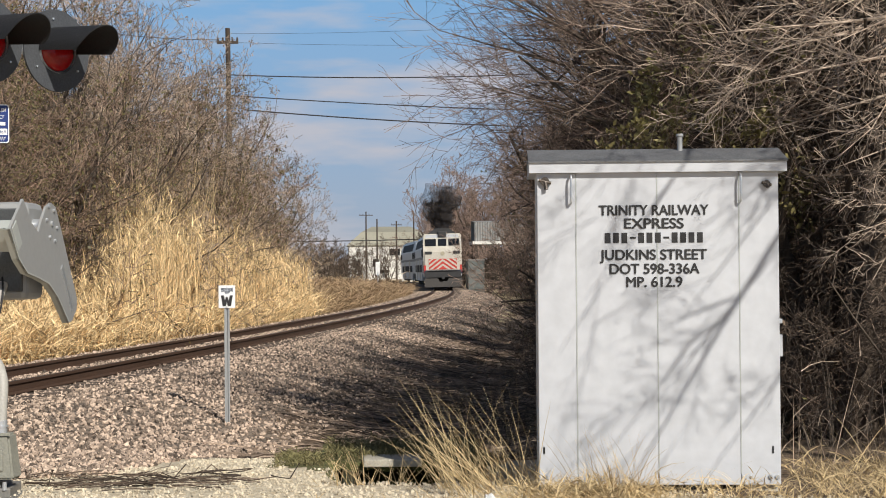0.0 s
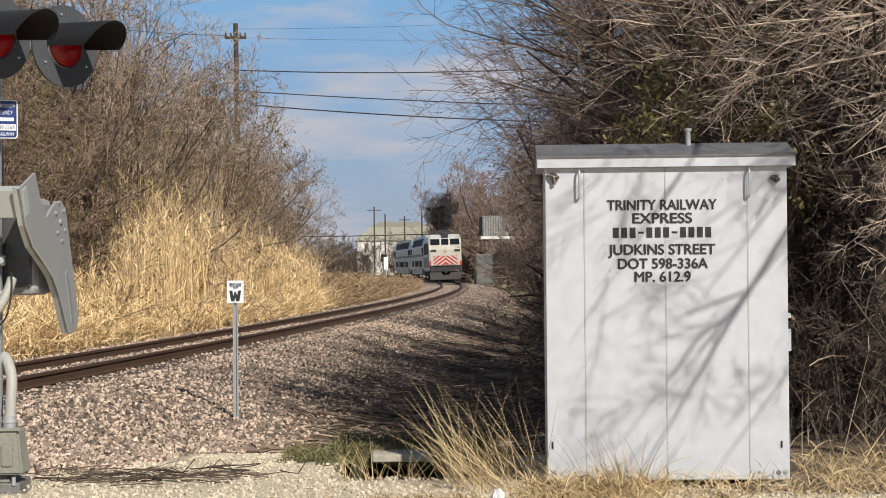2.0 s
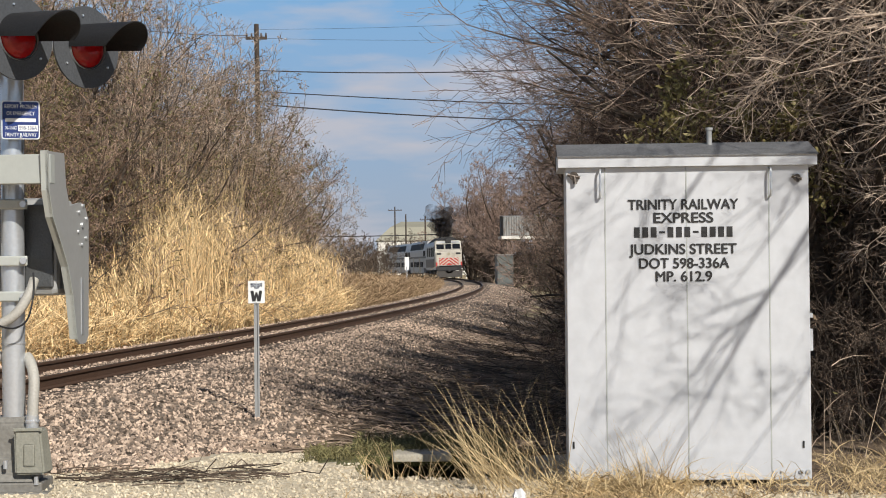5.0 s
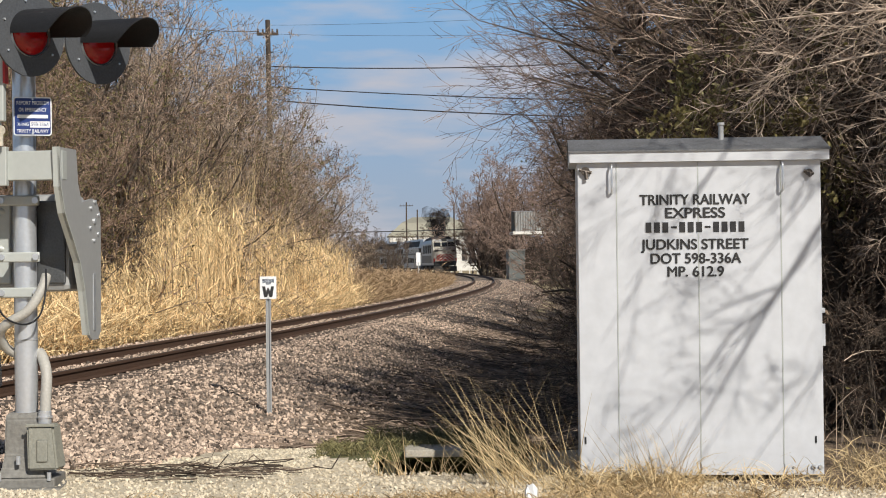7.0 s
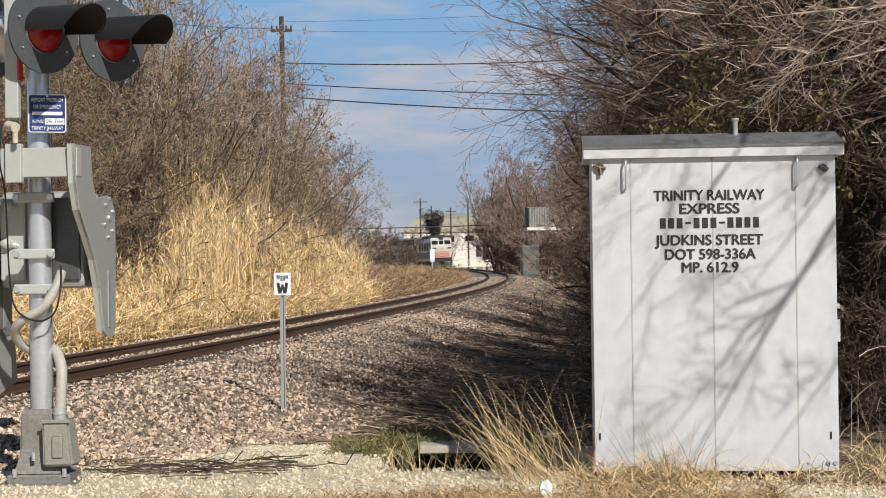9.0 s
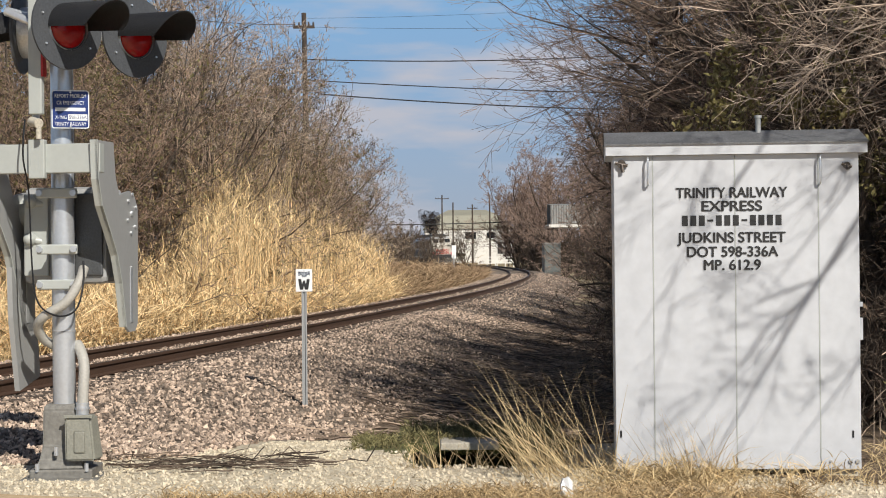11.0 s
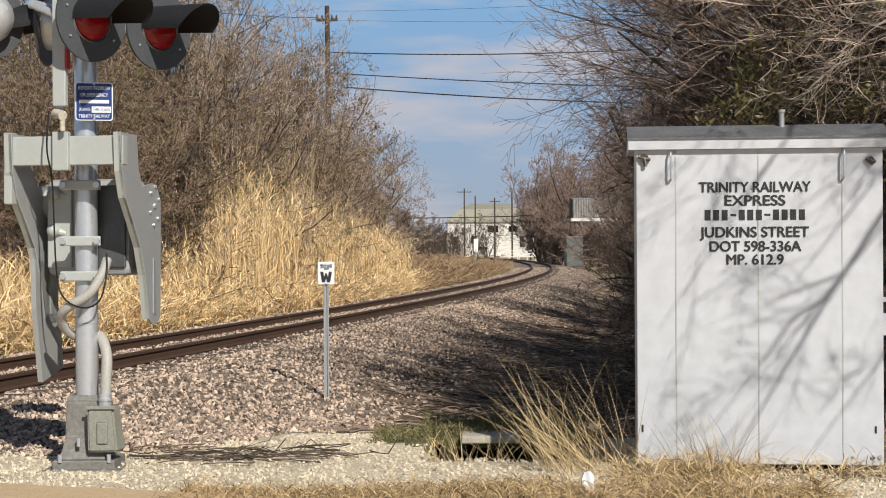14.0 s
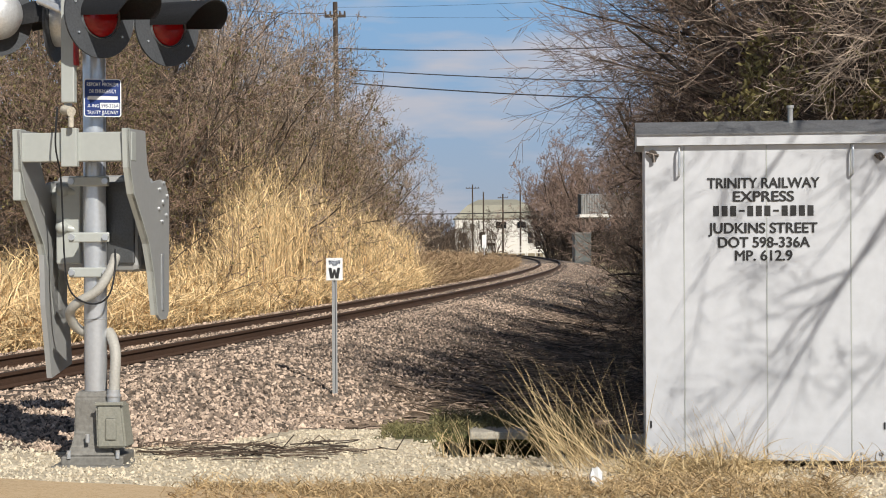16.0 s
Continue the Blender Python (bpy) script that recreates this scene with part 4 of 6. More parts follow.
        box(bm, x - 0.021, x + 0.021, -0.004, -0.002, z0b, z1b)
        part("lettering", bm, BLACK, c)
    return c


signal_case()

# ---- crossing signal ----
MAST = Vector((-2.607, 11.85, 0.0))
GATE_ALONG, GATE_ACROSS = Vector((0.990, -0.139, 0)), Vector((0.139, 0.990, 0))     # the gate's pivot line, and square to it
RED = shade("red_lens", (0.30, 0.006, 0.008), 0.12, vary=0.15, scale=20, bump=0.15, depth=0.002)
SILVER = shade("bare_aluminium", (0.72, 0.73, 0.74), 0.4, 0.6, vary=0.08)
BLUE = shade("blue_sign_enamel", (0.006, 0.03, 0.17), 0.35, vary=0.08)
SIGNWHITE = shade("sign_white", (0.82, 0.83, 0.84), 0.4, vary=0.05)
BOXGREY = shade("olive_grey_cast_box", (0.25, 0.25, 0.215), 0.6, vary=0.12, scale=8)
GRIMY = shade("grimy_grey_casting", (0.20, 0.195, 0.18), 0.6, 0.1, vary=0.2, scale=5, fine=30, tint=(0.14, 0.13, 0.115))
PANEL = shade("dark_sheet_metal", (0.10, 0.105, 0.11), 0.4, 0.3, vary=0.12)
REDPAINT = shade("red_band_paint", (0.42, 0.02, 0.02), 0.4, vary=0.12)


def lamp_head(m, parent_name="signal_lamp", label="", visor=0.56):
    """A round signal lamp: backplate, housing, red lens and hooded visor. It faces -y of m."""
    t = thing(parent_name, m, label, "signal lamp", "red signal lamps")
    bm = bmesh.new()
    rod(bm, (0, 0.0, 0), (0, 0.018, 0), 0.305, sides=48)
    part("backplate", bm, PLATE, t, "faded black round backplate")
    bm = bmesh.new()
    prof = [(0.19, 0.02), (0.19, 0.08), (0.165, 0.16), (0.10, 0.22), (0.05, 0.235), (0.0, 0.236)]
    rings = [[bm.verts.new((r * math.cos(a * math.pi / 16), y, r * math.sin(a * math.pi / 16))) for a in range(32)] for r, y in prof[:-1]]
    for a, b in zip(rings, rings[1:]):
        for k in range(32):
            bm.faces.new((a[k], a[(k + 1) % 32], b[(k + 1) % 32], b[k]))
    bm.faces.new(rings[-1])
    part("housing", bm, SILVER, t, "silver lamp housing", True)
    bm = bmesh.new()
    prof = [(0.152, -0.004), (0.14, -0.022), (0.10, -0.036), (0.05, -0.044)]
    rings = [[bm.verts.new((r * math.cos(a * math.pi / 20), y, r * math.sin(a * math.pi / 20))) for a in range(40)] for r, y in prof]
    for a, b in zip(rings, rings[1:]):
        for k in range(40):
            bm.faces.new((a[k], a[(k + 1) % 40], b[(k + 1) % 40], b[k]))
    bm.faces.new(rings[-1])
    part("lens", bm, RED, t, "dark red glass lens", True)
    bm = bmesh.new()
    rod(bm, (0, -0.02, 0), (0, 0.0, 0), 0.165, sides=40, caps=False)
    part("rim", bm, STEEL, t)
    bm = bmesh.new()     # visor: a hood round the upper side, longest on top
    n, ring = 36, []
    for k in range(n + 1):
        a = math.radians(-4 + 188 * k / n)
        ln = visor * (0.72 + 0.28 * max(0.0, math.sin(a)) ** 0.7)
        row = []
        for r in (0.172, 0.166):
            row.append((bm.verts.new((r * math.cos(a), 0, r * math.sin(a))), bm.verts.new((r * math.cos(a), -ln, r * math.sin(a) - 0.035))))
        ring.append(row)
    for a, b in zip(ring, ring[1:]):
        bm.faces.new((a[0][0], b[0][0], b[0][1], a[0][1]))
        bm.faces.new((a[1][0], a[1][1], b[1][1], b[1][0]))
        bm.faces.new((a[0][1], b[0][1], b[1][1], a[1][1]))
    for e in (ring[0], ring[-1]):
        bm.faces.new((e[0][0], e[0][1], e[1][1], e[1][0]))
    part("visor", bm, DARKGREY, t, "dull black hooded visor", True)
    for a in (100, 160, 215, 325, 20):
        bm = bmesh.new()
        rod(bm, (0.235 * math.cos(radians(a)), 0.0, 0.235 * math.sin(radians(a))), (0.235 * math.cos(radians(a)), -0.012, 0.235 * math.sin(radians(a))), 0.008, sides=8)
        part("screw", bm, STEEL, t)
    return t


def facing(x, y, z, n):
    """A pose at a place by the mast that turns -y to the direction n."""
    n = Vector((n[0], n[1], 0)).normalized()
    m = Matrix(((-n.y, -n.x, 0, 0), (n.x, -n.y, 0, 0), (0, 0, 1, 0), (0, 0, 0, 1)))
    return Matrix.Translation(MAST + Vector((x, y, z))) @ m


def signal_mast():
    t = thing("signal_mast", Matrix.Translation(MAST), "galvanised crossing signal mast on a grey cast base", "signal mast")
    bm = bmesh.new()
    rod(bm, (0, 0, 0.45), (0, 0, 4.9), 0.084, sides=32)
    part("pole", bm, STEEL, t, "bright galvanised steel pole", True)
    bm = bmesh.new()
    rod(bm, (0, 0, 1.075), (0, 0, 1.085), 0.087, sides=32)
    part("pole_joint", bm, GREY, t)
    bm = bmesh.new()
    box(bm, -0.28, 0.29, -0.26, 0.28, -0.07, 0.012, 0.012)
    box(bm, -0.22, 0.24, -0.2, 0.22, 0.0, 0.075, 0.012)
    part("base_plate", bm, GRIMY, t)
    bm = bmesh.new()      # tapered cast base
    levels = [(0.07, 0.19), (0.14, 0.155), (0.24, 0.135), (0.50, 0.13), (0.545, 0.12)]
    rings = [[bm.verts.new((sx * w, sy * w, z)) for sx, sy in ((-1, -1), (1, -1), (1, 1), (-1, 1))] for z, w in levels]
    for a, b in zip(rings, rings[1:]):
        for k in range(4):
            bm.faces.new((a[k], a[(k + 1) % 4], b[(k + 1) % 4], b[k]))
    bm.faces.new(rings[-1]), bm.faces.new(rings[0][::-1])
    bmesh.ops.bevel(bm, geom=list(bm.edges), offset=0.012, segments=2, affect="EDGES")
    part("cast_base", bm, GRIMY, t, "grimy grey cast base")
    bm = bmesh.new()
    v = [bm.verts.new(q) for q in ((0.055, -0.24, 0.14), (0.27, -0.24, 0.14), (0.30, -0.06, 0.14), (0.05, -0.06, 0.14), (0.05, -0.24, 0.46), (0.24, -0.24, 0.46), (0.26, -0.08, 0.47), (0.05, -0.08, 0.47))]
    for q in ((0, 1, 2, 3), (4, 5, 6, 7), (0, 1, 5, 4), (1, 2, 6, 5), (2, 3, 7, 6), (3, 0, 4, 7)):
        bm.faces.new([v[i] for i in q])
    bmesh.ops.bevel(bm, geom=list(bm.edges), offset=0.014, segments=2, affect="EDGES")
    jb = part("junction_box", bm, BOXGREY, t, "olive-grey cast junction box")
    bm = bmesh.new()
    box(bm, 0.045, 0.255, -0.255, -0.238, 0.455, 0.478, 0.004)
    box(bm, 0.12, 0.2, -0.252, -0.238, 0.2, 0.36, 0.01)
    part("lid", bm, BOXGREY, jb)
    for x, z in ((-0.16, 0.08), (0.2, 0.08), (-0.02, 0.2)):
        bm = bmesh.new()
        rod(bm, (x, -0.2, z - 0.02), (x, -0.2, z + 0.04), 0.016, sides=8)
        part("anchor_bolt", bm, STEEL, t)
    for z in (2.105, 1.69, 1.43):
        bm = bmesh.new()
        box(bm, -0.17, 0.13, -0.125, -0.095, z - 0.037, z + 0.037, 0.01)
        box(bm, -0.09, 0.09, -0.11, 0.12, z - 0.03, z + 0.03, 0.006)
        cl = part("clamp", bm, LIGHTGREY, t, "pale grey bolted pole clamp")
        for x in (-0.145, 0.105):
            bm = bmesh.new()
            rod(bm, (x, -0.15, z), (x, -0.12, z), 0.024, sides=10)
            part("bolt", bm, STEEL, cl)
    bm = bmesh.new()
    pipe(bm, [(0.17, -0.08, 1.55), (0.15, -0.16, 1.45), (0.06, -0.2, 1.30), (-0.10, -0.19, 1.2), (-0.165, -0.12, 1.12), (-0.14, -0.02, 1.02), (-0.06, 0.06, 0.96)], 0.036, 12)
    part("conduit", bm, CONDUIT, t, "curved grey conduit", True)
    bm = bmesh.new()
    pipe(bm, [(0.09, 0.04, 0.98), (0.13, -0.02, 0.93), (0.165, -0.08, 0.82), (0.165, -0.12, 0.65), (0.16, -0.13, 0.50)], 0.04, 12)
    part("conduit", bm, CONDUIT, t, "grey flexible conduit", True)
    bm = bmesh.new()
    rod(bm, (0.16, -0.13, 0.47), (0.16, -0.13, 0.56), 0.048)
    rod(bm, (0.16, -0.13, 0.51), (0.16, -0.13, 0.525), 0.056)
    part("conduit_fitting", bm, STEEL, t, "bright pipe fitting", True)
    bm = bmesh.new()
    pipe(bm, [(-0.16, -0.48, 2.62), (-0.17, -0.5, 2.35), (-0.18, -0.3, 2.1), (-0.17, -0.24, 1.5), (-0.12, -0.24, 1.28), (0.03, -0.25, 1.2), (0.15, -0.24, 1.26), (0.19, -0.2, 1.45), (0.17, -0.1, 1.6)], 0.007, 6)
    part("cable", bm, DARKGREY, t, "thin black cable loop", True)
    bm = bmesh.new()
    rod(bm, (-0.33, -0.31, 3.42), (0.33, 0.31, 3.30), 0.035)
    rod(bm, (-0.33, -0.31, 3.42), (-0.33 + 0.3, -0.31 - 0.1, 3.28), 0.03)
    rod(bm, (0.30, 0.28, 3.30), (0.30 + 0.16, 0.28 - 0.16, 3.30), 0.03)
    rod(bm, (-0.1, 0.0, 3.36), (-0.75, 0.12, 3.40), 0.035)
    rod(bm, (0, 0, 3.18), (0, 0, 3.5), 0.105, sides=24)
    part("crossarm", bm, STEEL, t, "galvanised lamp crossarm", True)
    bm = bmesh.new()
    pipe(bm, [(0.02, -0.45, 3.78), (0.10, -0.42, 3.79), (0.16, -0.38, 3.76), (0.18, -0.34, 3.66)], 0.03, 10)
    box(bm, -0.2, 0.02, -0.5, -0.34, 3.68, 3.86, 0.01)
    part("wiring_box", bm, CONDUIT, t, "cream wiring box and elbow")
    return t


def gate_machine():
    c = MAST + GATE_ACROSS * 0.28 + Vector((0, 0, 1.80))
    m = Matrix.Translation(c) @ Matrix(((GATE_ALONG.x, GATE_ACROSS.x, 0, 0), (GATE_ALONG.y, GATE_ACROSS.y, 0, 0), (0, 0, 1, 0), (0, 0, 0, 1)))
    t = thing("gate_mechanism", m, "grey crossing gate mechanism box clamped to the mast", "gate mechanism")
    bm = bmesh.new()
    box(bm, -0.36, 0.30, -0.16, 0.24, -0.37, 0.36, 0.05)
    part("housing", bm, GREY, t)
    for x0, x1, lab in ((-0.345, -0.15, ""), (-0.13, 0.02, ""), (0.05, 0.27, "dark")):
        bm = bmesh.new()
        box(bm, x0, x1, -0.185, -0.155, -0.31, 0.31, 0.012)
        part("cover", bm, PANEL if lab else LIGHTGREY, t, "dark sheet-metal cover" if lab else "")
    bm = bmesh.new()
    rod(bm, (-0.50, 0, 0.18), (0.40, 0, 0.18), 0.055, sides=20)
    part("shaft", bm, STEEL, t, "", True)
    for x, z in ((-0.28, 0.25), (-0.29, -0.03)):
        bm = bmesh.new()
        bmesh.ops.create_uvsphere(bm, u_segments=16, v_segments=10, radius=0.05, matrix=Matrix.Translation((x, -0.2, z)))
        rod(bm, (x, -0.2, z), (x + 0.08, -0.16, z - 0.02), 0.03, sides=12)
        part("knob", bm, LIGHTGREY, t, "pale grey rounded cap", True)
    bm = bmesh.new()
    rod(bm, (-0.42, 0, 0.18), (-0.30, 0, 0.18), 0.11, sides=24)
    part("bearing", bm, LIGHTGREY, t, "", True)
    return t


def gate_rig():
    """The swinging frame: pivot line along its x, gate arm up when raised. -y is towards the road."""
    pivot = MAST + GATE_ACROSS * 0.28 + Vector((0, 0, 1.98))
    home = Matrix.Translation(pivot) @ Matrix(((GATE_ALONG.x, GATE_ACROSS.x, 0, 0), (GATE_ALONG.y, GATE_ACROSS.y, 0, 0), (0, 0, 1, 0), (0, 0, 0, 1)))
    t = thing("crossing_gate", home, "grey crossing gate frame with counterweight side arms, rising upright", "crossing gate")
    turn = Matrix(((0, -1, 0, 0), (1, 0, 0, 0), (0, 0, 1, 0), (0, 0, 0, 1)))      # plate outline x becomes y
    outline = [(-0.70, 0.49), (-0.34, 0.495), (-0.30, 0.25), (-0.22, 0.11), (-0.12, 0.13), (0.04, 0.15), (0.15, 0.11), (0.22, 0.02), (0.22, -0.21), (0.21, -0.55), (0.20, -0.86), (0.14, -0.92), (0.0, -0.92), (-0.08, -0.88), (-0.17, -0.55), (-0.27, -0.34), (-0.42, -0.17), (-0.60, 0.02), (-0.68, 0.21)]
    for x, w in ((0.395, 0.02), (-0.43, 0.02)):
        bm = bmesh.new()
        slab(bm, outline, w, Matrix.Translation((x + w, 0, 0)) @ turn)
        a = part("side_arm", bm, GREY, t, "grey steel counterweight side arm")
        bm = bmesh.new()     # stiffening flange along the front edge
        pts = [(-0.70, 0.49), (-0.68, 0.21), (-0.60, 0.02), (-0.42, -0.17), (-0.27, -0.34), (-0.17, -0.55), (-0.08, -0.88)]
        fl = [(bm.verts.new((x - 0.035, y, z)), bm.verts.new((x + 0.022, y, z)), bm.verts.new((x - 0.035, y + 0.012, z + 0.004)), bm.verts.new((x + 0.022, y + 0.012, z + 0.004))) for y, z in pts]
        for p, q in zip(fl, fl[1:]):
            bm.faces.new((p[0], p[1], q[1], q[0])), bm.faces.new((p[2], q[2], q[3], p[3]))
            bm.faces.new((p[0], q[0], q[2], p[2])), bm.faces.new((p[1], p[3], q[3], q[1]))
        bm.faces.new(fl[0]), bm.faces.new(fl[-1])
        part("flange", bm, LIGHTGREY, a)
        bm = bmesh.new()
        box(bm, x + w, x + w + 0.006, 0.02, 0.07, -0.85, -0.42, 0.002)
        part("slot", bm, STEEL if x > 0 else GREY, a)
        for k in range(7):
            r, an = (0.0, 0) if k == 6 else (0.15, radians(60 * k + 20))
            bm = bmesh.new()
            y, z = 0.06 + r * 0.7 * math.cos(an), -0.02 + r * math.sin(an) * 1.0
            rod(bm, (x + w, y, z), (x + w + 0.014, y, z), 0.02 if k == 6 else 0.0125, sides=8)
            part("bolt", bm, STEEL, a)
    bm = bmesh.new()
    box(bm, -0.46, 0.42, -0.66, -0.56, 0.26, 0.47, 0.006)
    box(bm, -0.10, 0.02, -0.70, -0.64, 0.22, 0.50, 0.006)
    part("crossbeam", bm, LIGHTGREY, t, "pale grey square-section crossbeam")
    bm = bmesh.new()
    box(bm, -0.48, -0.42, -0.67, -0.55, -0.02, 0.50, 0.006)
    part("end_channel", bm, LIGHTGREY, t)
    bm = bmesh.new()       # the long plate hung on the far side arm
    slab(bm, [(-0.26, -0.42), (-0.06, -0.45), (0.24, -0.85), (0.30, -1.28), (-0.12, -1.36), (-0.24, -0.8)], 0.04, Matrix.Translation((-0.41, 0, 0)) @ turn)
    part("counterweight", bm, GREY, t, "grey steel counterweight plate")
    bm = bmesh.new()
    box(bm, -0.08, 0.02, -0.74, -0.68, 0.68, 5.6, 0.008)
    box(bm, -0.07, -0.05, -0.70, -0.60, 0.60, 5.6)
    arm = part("boom", bm, LIGHTGREY, t, "long grey gate arm with red bands")
    for z in (0.95, 1.9, 2.9, 3.9):
        bm = bmesh.new()
        box(bm, 0.018, 0.034, -0.745, -0.675, z, z + 0.4)
        part("red_band", bm, REDPAINT, arm)
    bm = bmesh.new()
    rod(bm, (-0.07, -0.70, 0.63), (0.01, -0.77, 0.61), 0.036, sides=12)
    rod(bm, (0.0, -0.75, 0.50), (0.0, -0.75, 0.60), 0.02, sides=10)
    part("shear_bracket", bm, CONCRETE, arm, "tan bracket at the foot of the arm", True)
    return t, home


signal_mast()
gate_machine()
GATE, GATE_HOME = gate_rig()
FACE = (0.766, -0.643)
lamp_head(facing(0.15, -0.47, 3.28, FACE), label="red crossing lamp with a black backplate and hooded visor")
lamp_head(facing(0.55, 0.02, 3.275, FACE), label="red crossing lamp with a black backplate and hooded visor")
lamp_head(facing(-0.33, 0.10, 3.32, (-1.0, 0.02)), label="crossing lamp turned away, seen edge-on beside the mast", visor=0.28)
lamp_head(facing(-0.72, -0.12, 3.34, (-0.62, 0.78)), label="crossing lamp turned away, its silver housing towards the road")


def emergency_sign():
    t = thing("emergency_sign", Matrix(facing(0.095, -0.15, 2.72, (0.22, -1))) @ Matrix.Diagonal((0.9, 1, 0.97, 1)), "blue and white emergency notice on the mast", "sign")
    bm = bmesh.new()
    box(bm, -0.15, 0.15, 0, 0.004, -0.145, 0.145)
    bmesh.ops.bevel(bm, geom=[e for e in bm.edges if abs((e.verts[0].co - e.verts[1].co).y) > 0.003], offset=0.02, segments=4, affect="EDGES", profile=0.5)
    part("panel", bm, SIGNWHITE, t)
    bm = bmesh.new()
    box(bm, -0.142, 0.142, -0.003, 0.0, -0.137, 0.137)
    bmesh.ops.bevel(bm, geom=[e for e in bm.edges if abs((e.verts[0].co - e.verts[1].co).y) > 0.002], offset=0.016, segments=4, affect="EDGES", profile=0.5)
    part("blue_face", bm, BLUE, t)
    for text, z, wide, mat in (("REPORT PROBLEM", 0.10, 0.25, SIGNWHITE), ("OR EMERGENCY", 0.048, 0.22, SIGNWHITE), ("TRINITY RAILWAY", -0.113, 0.25, SIGNWHITE)):
        ob = writing(None, text, 0.04, 0, z, t, -0.005, mat)
        ob.matrix_basis = pose(0, -0.0045, z, 90, 0, 0) @ Matrix.Diagonal((wide / max(ob.dimensions.x, 1e-3), 1, 1, 1))
    bm = bmesh.new()
    box(bm, -0.12, 0.12, -0.006, -0.003, -0.014, 0.012)
    part("lettering", bm, SIGNWHITE, t, "white bar of a number")
    bm = bmesh.new()
    box(bm, -0.02, 0.135, -0.006, -0.003, -0.085, -0.038)
    part("number_plate", bm, SIGNWHITE, t, "white number patch")
    ob = writing(None, "X-ING", 0.035, 0, 0, t, 0, SIGNWHITE)
    ob.matrix_basis = pose(-0.075, -0.0045, -0.062, 90, 0, 0) @ Matrix.Diagonal((0.09 / max(ob.dimensions.x, 1e-3), 1, 1, 1))
    ob = writing(None, "598-336A", 0.04, 0, 0, t, 0, BLUE)
    ob.matrix_basis = pose(0.058, -0.0075, -0.062, 90, 0, 0) @ Matrix.Diagonal((0.14 / max(ob.dimensions.x, 1e-3), 1, 1, 1))
    for z in (0.13, -0.13):
        bm = bmesh.new()
        rod(bm, (0, 0.0, z), (0, -0.012, z), 0.008, sides=8)
        part("bolt", bm, STEEL, t)


emergency_sign()


def whistle_post():
    x, y = -1.385, 20.1
    z = float(height(x, y))
    t = thing("whistle_post", pose(x, y, z, 0, 0, 4), "small weathered white whistle sign on a galvanised post in the ballast", "sign post")
    top = 1.46 - z
    bm = bmesh.new()
    out = [(-0.033, 0.0), (-0.033, 0.006), (-0.018, 0.008), (-0.014, 0.03), (0.014, 0.03), (0.018, 0.008), (0.033, 0.006), (0.033, 0.0), (0.014, 0.0), (0.010, 0.024), (-0.010, 0.024), (-0.014, 0.0)]
    lo, hi = -0.25, top - 0.05
    a, b = [bm.verts.new((p, q, lo)) for p, q in out], [bm.verts.new((p, q, hi)) for p, q in out]
    for i in range(len(out)):
        j = (i + 1) % len(out)
        bm.faces.new((a[i], a[j], b[j], b[i]))
    part("post", bm, GREY, t, "dull galvanised channel post")
    bm = bmesh.new()
    box(bm, -0.104, 0.104, -0.012, -0.002, top - 0.285, top, 0.003)
    part("panel", bm, SIGNWHITE, t)
    bm = bmesh.new()
    m = Matrix.Translation((0, -0.018, 0))
    zt, zb = top - 0.125, top - 0.26
    slab(bm, [(-0.074, zt), (-0.052, zb), (-0.012, zb), (0, zb + 0.05), (0.012, zb), (0.052, zb), (0.074, zt), (0.036, zt), (0.024, zb + 0.07), (0.012, zt - 0.02), (-0.012, zt - 0.02), (-0.024, zb + 0.07), (-0.036, zt)], 0.006, m)
    part("letter_w", bm, BLACK, t, "black letter W")
    bm = bmesh.new()     # the letter's upper part, its washing-out by sky reflection painted in
    slab(bm, [(-0.075, top - 0.03), (-0.07, top - 0.085), (-0.03, top - 0.075), (-0.022, top - 0.105), (0.03, top - 0.1), (0.045, top - 0.07), (0.072, top - 0.08), (0.078, top - 0.028), (0.02, top - 0.036)], 0.004, Matrix.Translation((0, -0.016, 0)))
    part("washed_letter_top", bm, WASHEDBLUE, t, "blotchy blue-black top of the letter, sky reflection painted in")
    for zz in (top - 0.02, top - 0.27):
        bm = bmesh.new()
        rod(bm, (0, -0.012, zz), (0, -0.02, zz), 0.008, sides=8)
        part("bolt", bm, STEEL, t)


whistle_post()


